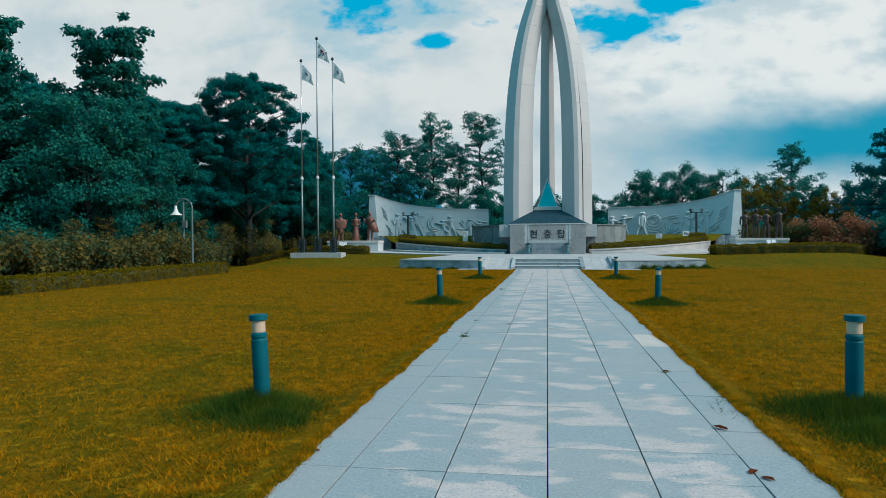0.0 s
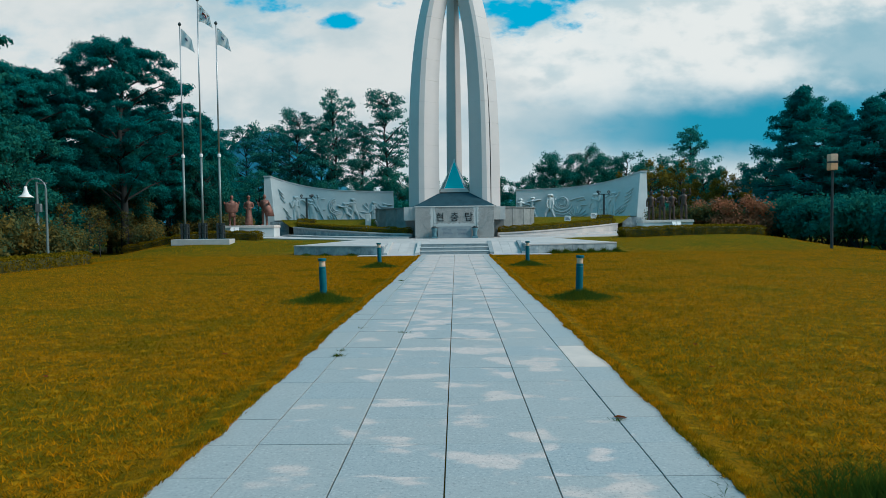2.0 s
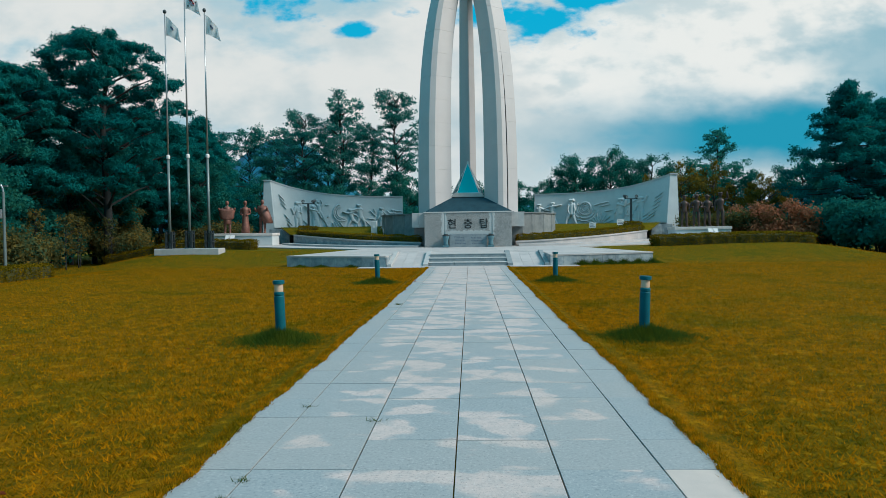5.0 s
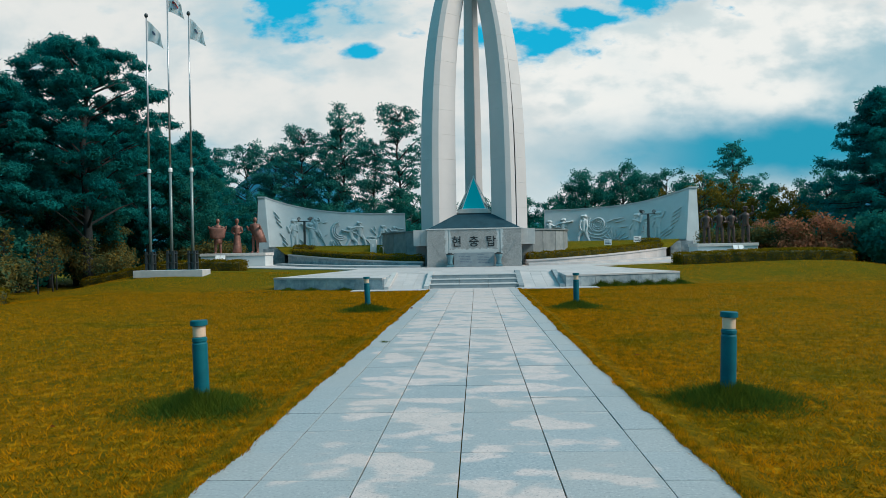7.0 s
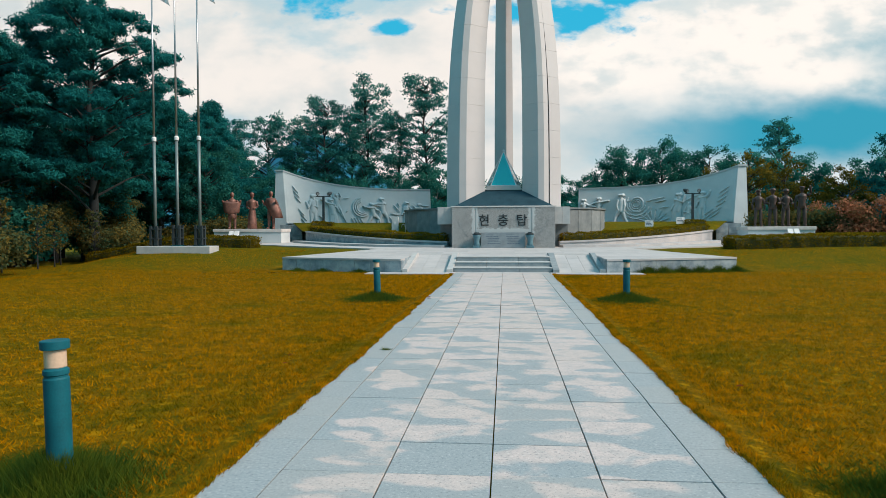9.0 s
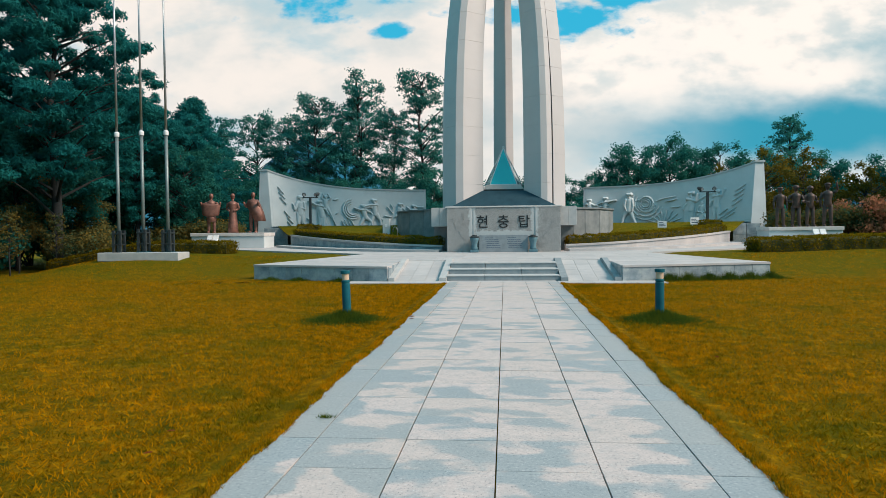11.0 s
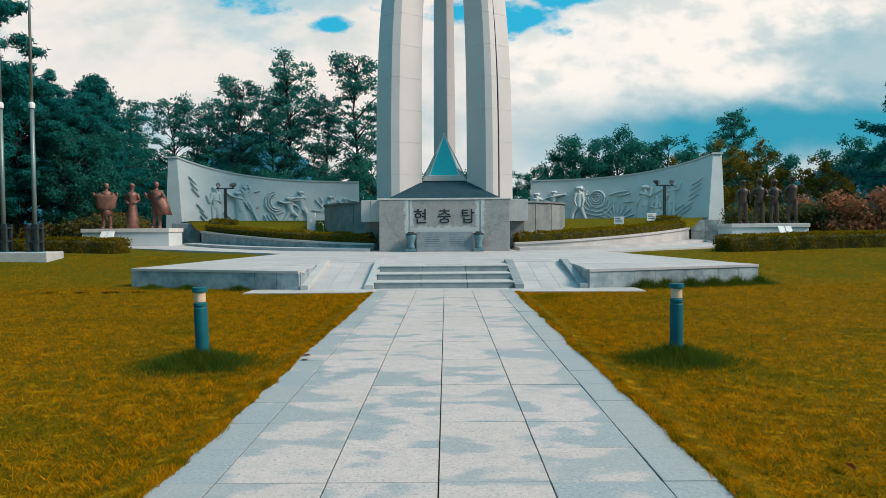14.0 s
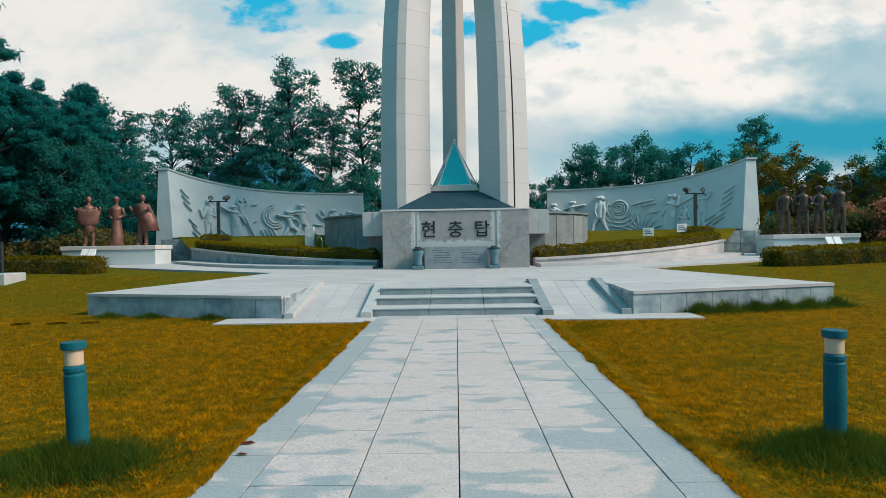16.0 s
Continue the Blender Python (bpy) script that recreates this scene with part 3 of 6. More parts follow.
def make_plinth():
    pl = thing("tower_plinth", "round blue-grey granite plinth under the tower", "plinth", (0, 17.0, 0.5))
    n, r = 30, 5.35
    for i in range(n):
        a0, a1 = 2 * math.pi * i / n + 0.003, 2 * math.pi * (i + 1) / n - 0.003
        pts = [(r * math.cos(a0), r * math.sin(a0)), (r * math.cos(a1), r * math.sin(a1)), ((r - 0.2) * math.cos(a1), (r - 0.2) * math.sin(a1)), ((r - 0.2) * math.cos(a0), (r - 0.2) * math.sin(a0))]
        part("plinth_slab", prism(bmesh.new(), [(x, y, 0) for x, y in pts], [(x, y, 1.80) for x, y in pts]), M_DRUM, pl)
    part("core", turned(bmesh.new(), [(r - 0.18, 0.0), (r - 0.18, 1.78)], 60), M_DRUM, pl)
    part("coping", turned(bmesh.new(), [(r + 0.05, 1.803), (r + 0.05, 1.87)], 60), M_DRUM, pl)
    for s in (-1, 1):
        for k in range(2):
            xa, xb = sorted((s * (2.245 + 0.34 * k), s * (2.58 + 0.34 * k)))
            part("wing_slab", boxed(xa, xb, -6.9 + 0.02 * k, -4.2, 1.07, 1.83, 0.008), M_TREAD, pl)
    part("neck", boxed(-2.9, 2.9, -6.0, -4.0, 0.0, 1.06), M_DRUM, pl)


make_plinth()


def leg_outer(h):
    x = max(0.0, (h - 2.4) / 16.3)
    return max(0.12, 3.13 - 1.62 * (0.28 * x ** 2 + 0.72 * x ** 4))


def leg_inner(h):
    x = max(0.0, (h - 2.4) / 16.0)
    return max(0.015, 1.03 * (1 - x ** 4.4))


def leg_section(h, s, grow=0.0):
    """The leg's outline at height h: front ridge, two faces and back, with a slot on the sunny leg."""
    o, i = leg_outer(h) + grow, leg_inner(h) - grow
    w = o - i
    dep = 0.75 * min(1.0, w / 1.6)
    yf = -1.6 + 2.0 * max(0.0, (h - 5) / 16.5) ** 2 - grow
    yb = yf + 2.3 * min(1.0, 0.25 + 0.75 * w / 2.1)
    if s < 0:
        return [(-o, yf + dep, h), (-o + 0.35 * w, yf, h), (-o + 0.53 * w, yf + 0.02, h), (-i, yf + dep, h), (-i - 0.05, yb, h), (-o + 0.05, yb, h)]
    slot = 0.03 * w * (1 - step01(7.0, 15.0, h)) + 0.002
    fx = i + 0.67 * w
    ty = yf + 0.02 + dep * (fx - (i + 0.55 * w)) / (0.45 * w)
    return [(i, yf + dep, h), (i + 0.40 * w, yf, h), (i + 0.55 * w, yf + 0.02, h), (fx, ty, h), (fx + 0.4 * slot, ty + 0.4, h), (fx + slot, ty + 0.02, h),
            (o, yf + dep, h), (o - 0.05, yb, h), (i + 0.05, yb, h)]


def back_section(h, grow=0.0):
    k = (1.06 - 0.45 * max(0.0, (h - 4) / 17) ** 2) + grow
    d = 3.2 * max(0.0, (h - 5) / 16.5) ** 2.2 + grow
    return [(-0.54 * k, 4.5 - d, h), (0.13 * k, 3.0 - d, h), (0.17 * k, 3.0 - d, h), (0.54 * k, 3.2 - d, h), (0.45 * k, 4.9 - d, h), (-0.45 * k, 4.9 - d, h)]


def make_tower():
    """Each leg is a stack of cladding panels with open joints over a dark core."""
    tw = thing("memorial_tower", "tall pale memorial tower of three curved tapering legs", "monument", (0, TOWER_Y, 0))
    for idx, fn in enumerate((lambda h, g=0.0: leg_section(h, -1, g), lambda h, g=0.0: leg_section(h, 1, g), back_section)):
        hs = [2.3 + 0.6 * i for i in range(33)]
        leg = part("leg", loft(bmesh.new(), [fn(h, -0.015) for h in hs]), M_TREAD, tw)
        h, k = 2.3, 0
        while h < 21.4:
            top = min(21.6, h + 1.46)
            bm = loft(bmesh.new(), [fn(h + 0.004 + (top - h - 0.008) * j / 3) for j in range(4)])
            part("cladding_panel", bm, M_TOWER, leg)
            h = top
    lo = [(-3.2, -2.6), (3.2, -2.6), (3.2, 4.6), (-3.2, 4.6)]
    hi = [(-1.1, -1.0), (1.1, -1.0), (1.1, 3.2), (-1.1, 3.2)]
    part("sloped_base", prism(bmesh.new(), [(x, y, BASE_Z - 0.1) for x, y in lo], [(x, y, 3.42) for x, y in hi]), M_DARKSTONE, tw, "dark polished sloped slab")


make_tower()


def make_pyramid():
    p = thing("glass_pyramid", "teal glass pyramid with white metal edges", "pyramid", (0, TOWER_Y + 0.3, 3.40))
    part("base", boxed(-1.06, 1.06, -1.0, 1.0, 0.0, 0.12, 0.01), M_DARKMETAL, p)
    part("band", prism(bmesh.new(), [(-1.04, -0.99, 0.12), (1.04, -0.99, 0.12), (1.04, 0.99, 0.12), (-1.04, 0.99, 0.12)], [(-0.9, -0.95, 0.355), (0.9, -0.95, 0.355), (0.9, 0.95, 0.355), (-0.9, 0.95, 0.355)]), M_PINK, p, "pale pinkish stone band")
    top = Vector((0, 0, 2.36))
    plan = ((-0.70, -0.93), (0.70, -0.93), (1.0, 0.0), (0.70, 0.93), (-0.70, 0.93), (-1.0, 0.0))
    for i, (x, y) in enumerate(plan):
        a, b = Vector((x, y, 0.36)), Vector((*plan[(i + 1) % 6], 0.36))
        m = (a + b + top) / 3
        nrm = (b - a).cross(top - a).normalized()
        q = [m + (v - m) * 0.97 for v in (a, b, top)]
        part("glass_pane", prism(bmesh.new(), q, [v - nrm * 0.02 for v in q]), M_GLASS if i in (0, 3) else M_GLASS_CLEAR, p, "" if i in (0, 3) else "clear glass side pane")
        part("edge_bar", tube(bmesh.new(), [a, top], 0.022, 6), M_WHITE, p, "white metal edge")
        part("sill_bar", tube(bmesh.new(), [a, b], 0.025, 6), M_WHITE, p)
    part("finial", turned(bmesh.new(), [(0.02, 2.30), (0.07, 2.37), (0.05, 2.43), (0.005, 2.46)], 10), M_WHITE, p)


make_pyramid()

# ---- relief walls ----
WALL_C, WALL_R = (0.0, 4.2), 20.9
A0, A1 = math.atan2(16.07, 13.36), math.atan2(20.33, 4.85)


def wall_top(s):
    return 3.89 + 1.02 * (1 - min(1, s * 1.02)) ** 3.2


def wall_point(side, s, z, out=0.0):
    """A place on the wall's carved face; out: metres proud of it."""
    a = A0 + (A1 - A0) * s
    r = WALL_R - 0.75 * (1 - (z - 0.6) / 4.2) - out
    return Vector((side * (WALL_C[0] + r * math.cos(a)), WALL_C[1] + r * math.sin(a), z))


class Carving:
    """Low relief as a height over (metres along the wall, height): rounded strokes and discs, the highest wins."""

    def __init__(self, p, z):
        self.p, self.z, self.h = p, z, np.zeros(p.shape)

    def stroke(self, pts, radii, depth, flat=0.45):
        for (x0, z0), (x1, z1), r0, r1 in zip(pts, pts[1:], radii, radii[1:]):
            dx, dz = x1 - x0, z1 - z0
            t = np.clip(((self.p - x0) * dx + (self.z - z0) * dz) / (dx * dx + dz * dz + 1e-9), 0.0, 1.0)
            d = np.hypot(self.p - x0 - t * dx, self.z - z0 - t * dz) / (r0 + (r1 - r0) * t)
            self.h = np.maximum(self.h, depth * np.clip(1 - d ** 2, 0.0, 1.0) ** flat)

    def arc(self, x, z, r, a0, a1, width, depth, grow=0.0):
        n = 14
        self.stroke([(x + (r + grow * i / n) * math.cos(a0 + (a1 - a0) * i / n), z + (r + grow * i / n) * math.sin(a0 + (a1 - a0) * i / n)) for i in range(n + 1)],
                    [width * (0.35 + 0.65 * math.sin(math.pi * (i + 0.5) / (n + 1))) for i in range(n + 1)], depth)

    def slash(self, x, z, dx, dz, width=0.05, depth=0.07):
        self.stroke([(x, z), (x + 0.5 * dx, z + 0.5 * dz), (x + dx, z + dz)], [width * 0.4, width, width * 0.3], depth)

    def figure(self, x, z, h, arms, legs, lean=0.0, deep=0.13, cloak=0.0, cap=True):
        """A plain standing form: arms and legs are (elbow, end) and (knee, end) offsets in heights."""
        at = lambda u, v: (x + u * h, z + v * h)
        hip, chest, neck = at(0, 0.48), at(lean * 0.6, 0.76), at(lean * 0.85, 0.86)
        for k, (knee, foot) in enumerate(legs):
            self.stroke([at(0.05 - 0.1 * k, 0.47), at(*knee), at(*foot), at(foot[0] + 0.07, foot[1] - 0.005)], [0.085 * h, 0.06 * h, 0.042 * h, 0.03 * h], deep * (0.9 - 0.2 * k))
        self.stroke([hip, at(lean * 0.3, 0.62), chest], [0.105 * h, 0.10 * h, 0.135 * h], deep)
        if cloak:
            self.stroke([chest, at(0.02, 0.45), at(0.06, 0.03)], [0.12 * h, 0.15 * h, cloak * h], deep * 0.85)
        for k, (elbow, end) in enumerate(arms):
            sh = (chest[0] + (0.09 - 0.18 * k) * h, chest[1] + 0.04 * h)
            self.stroke([sh, at(*elbow), at(*end)], [0.055 * h, 0.045 * h, 0.032 * h], deep * (1.15 - 0.3 * k))
        head = at(lean, 0.93)
        self.stroke([neck, head], [0.045 * h, 0.07 * h], deep)
        if cap:
            self.stroke([(head[0] - 0.05 * h, head[1] + 0.035 * h), (head[0] + 0.06 * h, head[1] + 0.035 * h)], [0.06 * h, 0.045 * h], deep * 1.2)


STAND = (((0.05, 0.25), (0.06, 0.0)), ((-0.07, 0.25), (-0.10, 0.0)))
STRIDE = (((0.16, 0.28), (0.20, 0.02)), ((-0.14, 0.24), (-0.26, 0.02)))
LUNGE = (((0.24, 0.32), (0.26, 0.04)), ((-0.22, 0.22), (-0.42, 0.04)))


def carve_left(c, L):
    """War scene: bursts, fighters and a great swirl."""
    for sx, z in ((0.055, 4.0), (0.06, 3.72), (0.065, 3.42), (0.085, 2.62), (0.10, 2.30), (0.10, 2.02)):
        c.slash(sx * L, z, 0.34, -0.40, 0.055, 0.10)
    c.figure(0.185 * L, 1.55, 1.95, (((0.12, 0.62), (-0.02, 0.66)), ((-0.16, 0.60), (-0.22, 0.76))), STAND, 0.03)
    c.figure(0.315 * L, 1.50, 1.75, (((-0.20, 0.86), (-0.40, 0.98)), ((0.16, 0.70), (0.26, 0.52))), STAND, -0.04, 0.18, 0.19)
    c.figure(0.35 * L, 2.20, 1.35, (((0.20, 0.88), (0.12, 1.06)), ((-0.18, 0.9), (-0.10, 1.08))), STRIDE, 0.02, 0.10)
    c.slash(0.225 * L, 2.2, 0.55, -0.50, 0.07, 0.12), c.slash(0.37 * L, 2.6, 0.35, -0.85, 0.06, 0.12)
    for r, w in ((0.34, 0.05), (0.46, 0.06), (0.60, 0.07)):
        c.arc(0.52 * L, 2.75, r, 1.7, 5.3, w, 0.09)
    for k in range(4):
        c.slash((0.445 + 0.018 * k) * L, 2.05 + 0.05 * k, 0.24, -0.46, 0.05, 0.10)
    c.figure(0.60 * L, 1.52, 1.50, (((-0.22, 0.80), (-0.44, 0.86)), ((0.22, 0.70), (0.30, 0.60))), LUNGE, -0.08, 0.15)
    c.figure(0.665 * L, 1.60, 1.75, (((-0.20, 0.80), (-0.42, 0.74)), ((-0.12, 0.70), (-0.34, 0.80))), STRIDE, -0.03, 0.16)
    c.slash(0.53 * L, 2.72, 1.5, 0.22, 0.045, 0.15)
    c.slash(0.56 * L, 1.85, 0.25, -0.35, 0.06, 0.11), c.slash(0.70 * L, 2.2, 0.5, -0.5, 0.05, 0.10)
    for sx, z, dx, dz in ((0.72, 2.35, 0.5, -0.08), (0.745, 2.9, 0.35, -0.42), (0.77, 3.05, 0.12, -0.25), (0.93, 2.9, 0.7, -0.06), (0.40, 3.3, 0.3, 0.05), (0.41, 2.45, 0.14, 0.10)):
        c.slash(sx * L, z, dx, dz, 0.05, 0.09)
    c.figure(0.83 * L, 1.50, 1.60, (((0.18, 0.72), (0.34, 0.62)), ((-0.12, 0.6), (-0.2, 0.5))), STAND, 0.02, 0.18, 0.15)
    c.figure(0.925 * L, 1.55, 1.45, (((-0.2, 0.8), (-0.34, 0.92)), ((0.14, 0.62), (0.2, 0.5))), STAND, -0.03, 0.12)


def carve_right(c, L):
    """Peace scene: sun rays, a swirl and walking forms."""
    for sx, z in ((0.045, 3.75), (0.05, 3.5), (0.055, 3.22), (0.085, 2.55), (0.095, 2.28), (0.135, 2.45), (0.145, 2.15), (0.06, 2.95)):
        c.slash(sx * L, z, 0.50, -0.34, 0.05, 0.08)
    c.figure(0.20 * L, 1.75, 1.75, (((-0.16, 0.84), (-0.24, 1.02)), ((0.16, 0.64), (0.2, 0.5))), STAND, 0.0, 0.10)
    c.figure(0.28 * L, 1.62, 1.30, (((0.18, 0.56), (-0.05, 0.50)), ((-0.18, 0.56), (0.05, 0.46))), (((0.22, 0.26), (-0.10, 0.12)), ((-0.22, 0.26), (0.08, 0.10))), 0.0, 0.15, 0.24, False)
    c.figure(0.35 * L, 1.50, 1.95, (((-0.16, 0.74), (-0.20, 0.93)), ((0.13, 0.62), (0.18, 0.50))), STAND, -0.02, 0.15, 0.13)
    c.slash(0.23 * L, 3.35, 0.9, -0.45, 0.05, 0.08)
    for sx, z, dx, dz in ((0.44, 3.25, 0.55, -0.10), (0.43, 3.08, 0.65, -0.14), (0.50, 3.16, 0.5, -0.16), (0.41, 2.66, 0.5, -0.05), (0.66, 3.1, 0.4, -0.18)):
        c.slash(sx * L, z, dx, dz, 0.05, 0.09)
    for k in range(8):
        t = 0.35 + 0.34 * k
        c.slash(0.50 * L + 0.18 * math.cos(t), 1.62 + 0.18 * math.sin(t), 0.85 * math.cos(t), 0.72 * math.sin(t), 0.055, 0.09)
    for r, w in ((0.16, 0.05), (0.27, 0.05), (0.40, 0.06)):
        c.arc(0.615 * L, 2.86, r, 0.4, 6.4, w, 0.09, 0.06)
    for r in (0.58, 0.80, 1.0):
        c.arc(0.615 * L, 2.90, r, 3.4, 5.2, 0.06, 0.09, -0.06), c.arc(0.615 * L, 2.90, r, -1.1, 0.6, 0.06, 0.09, 0.05)
    c.figure(0.715 * L, 1.55, 1.95, (((0.12, 0.62), (0.06, 0.48)), ((-0.13, 0.62), (-0.10, 0.46))), STRIDE, 0.0, 0.20)
    c.figure(0.865 * L, 1.75, 1.55, (((-0.20, 0.84), (-0.42, 0.88)), ((0.20, 0.78), (0.34, 0.70))), STRIDE, -0.02, 0.15)
    c.figure(0.96 * L, 1.75, 1.45, (((0.2, 0.78), (0.36, 0.72)), ((-0.22, 0.74), (-0.46, 0.70))), STAND, 0.02, 0.14)
    c.slash(0.84 * L, 2.78, 1.0, -0.10, 0.045, 0.14)


def make_carving(side, parent):
    """The carved skin laid over the wall's face."""
    nu, nz = 460, 120
    L = WALL_R * abs(A1 - A0)
    s, f = np.meshgrid(np.linspace(0.012, 0.988, nu), np.linspace(0.0, 1.0, nz))
    top = 3.89 + 1.02 * (1 - np.minimum(1, s * 1.02)) ** 3.2 - 0.05
    z = 1.35 + (top - 1.35) * f
    c = Carving(s * L, z)
    (carve_left if side < 0 else carve_right)(c, L)
    edge = np.minimum(np.minimum(f, 1 - f) * nz, np.minimum(s - 0.012, 0.988 - s) * nu) / 2.0
    out = np.where(edge < 0.25, -0.02, 0.004 + 1.25 * c.h * np.clip(edge / 2, 0, 1))
    a = A0 + (A1 - A0) * s
    r = WALL_R - 0.75 * (1 - (z - 0.6) / 4.2) - out
    v = np.stack([side * (WALL_C[0] + r * np.cos(a)), WALL_C[1] + r * np.sin(a), z], -1).reshape(-1, 3)
    j, i = np.meshgrid(np.arange(nz - 1), np.arange(nu - 1), indexing="ij")
    q = (j * nu + i).ravel()
    faces = np.stack([q, q + 1, q + nu + 1, q + nu] if side > 0 else [q, q + nu, q + nu + 1, q + 1], 1)
    ob = raw("carving", v.tolist(), faces.tolist(), M_RELIEF, parent)
    tagged(ob, "carved figures, swirls and rays in low relief")


def make_relief_wall(side):
    w = thing("relief_wall", "curved pale stone wall with carved figures", "relief wall", group="relief walls")
    rings, caps = [], []
    for i in range(49):
        s = i / 48
        a = A0 + (A1 - A0) * s
        z1 = wall_top(s)
        out = Vector((side * math.cos(a), math.sin(a), 0))
        f0, f1 = wall_point(side, s, 0.6), wall_point(side, s, z1)
        rings.append([f0, f1, f1 + out * 0.42, f0 + out * 1.15])
        caps.append([f1 - out * 0.05 + Vector((0, 0, 0.003)), f1 - out * 0.05 + Vector((0, 0, 0.075)), f1 + out * 0.47 + Vector((0, 0, 0.075)), f1 + out * 0.47 + Vector((0, 0, 0.003))])
    part("wall_body", loft(bmesh.new(), rings), M_RELIEF, w)
    for k in range(8):
        part("coping_slab", loft(bmesh.new(), caps[6 * k:6 * k + 7]), M_RELIEF, w)
    f0, f1 = wall_point(side, 0, 0.6), wall_point(side, 0, wall_top(0))
    lo = [f0, f0 + Vector((side * 0.95, 0.10, 0)), f0 + Vector((side * 0.9, 1.0, 0)), f0 + Vector((side * 0.2, 0.9, 0))]
    hi = [f1, f1 + Vector((side * 0.46, 0.05, 0)), f1 + Vector((side * 0.46, 0.5, 0)), f1 + Vector((side * 0.1, 0.4, 0))]
    part("end_pier", prism(bmesh.new(), lo, hi), M_RELIEF, w)
    up = Vector((0, 0, 0.078))
    cap = [f1 + Vector((-side * 0.04, -0.06, 0.004)), f1 + Vector((side * 0.50, -0.02, 0.004)), f1 + Vector((side * 0.50, 0.5, 0.004)), f1 + Vector((side * 0.1, 0.4, 0.004))]
    part("pier_cap", prism(bmesh.new(), cap, [v + up for v in cap]), M_RELIEF, w)
    make_carving(side, w)
    # granite blocks under the outer end
    for r in range(2):
        for c in range(2):
            x0 = 11.62 + 0.67 * c
            xa, xb = sorted((side * x0, side * (x0 + 0.65)))
            part("foot_block", boxed(xa, xb, 18.4, 20.4, 0.5 + 0.57 * r, 1.065 + 0.57 * r, 0.01), M_BLUESTONE, w)
    return w


make_relief_wall(-1)
make_relief_wall(1)


# ---- planters with mound, hedge and kerb ----
def bow(side, t):
    """The planter's front line in plan, from the outer end (0) to the name stone (1)."""
    x = 10.85 * (1 - t) ** 2 + 2 * 6.8 * t * (1 - t) + 2.5 * t ** 2
    y = 16.5 * (1 - t) ** 2 + 2 * 10.9 * t * (1 - t) + 10.4 * t ** 2
    return Vector((side * x, y, 0))


def kerb_top(t):
    return plaza_z(13) + 0.46 * (1 - t) ** 1.3 + 0.14


def leaf_mesh(name, pts, nrm, size, mat, parent, rnd, stretch=1.0, width=0.36, corners=4):
    """Many small leaves: one bent quad, or one pointed triangle, at each point."""
    n = len(pts)
    pts = np.asarray(pts, float)
    d = rnd.normal(size=(n, 3))
    d /= np.linalg.norm(d, axis=1)[:, None]
    nr = np.asarray(nrm, float) * 0.8 + rnd.normal(size=(n, 3)) * 0.6
    nr /= np.linalg.norm(nr, axis=1)[:, None] + 1e-9
    a = np.cross(nr, d)
    a /= np.linalg.norm(a, axis=1)[:, None] + 1e-9
    b = np.cross(nr, a)
    sz = size * (0.6 + 0.8 * rnd.random(n))[:, None]
    a, b = a * sz * 0.5 * stretch, b * sz * width
    if corners == 4:
        v = np.stack([pts - a, pts - b + nr * sz * 0.08, pts + a, pts + b + nr * sz * 0.08], axis=1).reshape(-1, 3)
    else:
        v = np.stack([pts - a, pts + a * 0.6 - b * 1.2, pts + a * 0.6 + b * 1.2], axis=1).reshape(-1, 3)
    me = bpy.data.meshes.new(name)
    me.vertices.add(corners * n)
    me.vertices.foreach_set("co", v.astype(np.float32).ravel())
    me.loops.add(corners * n)
    me.loops.foreach_set("vertex_index", np.arange(corners * n, dtype=np.int32))
    me.polygons.add(n)
    me.polygons.foreach_set("loop_start", np.arange(0, corners * n, corners, dtype=np.int32))
    me.update(calc_edges=True)
    me.materials.append(mat)
    ob = new(name, me)
    ob.parent = parent
    return ob


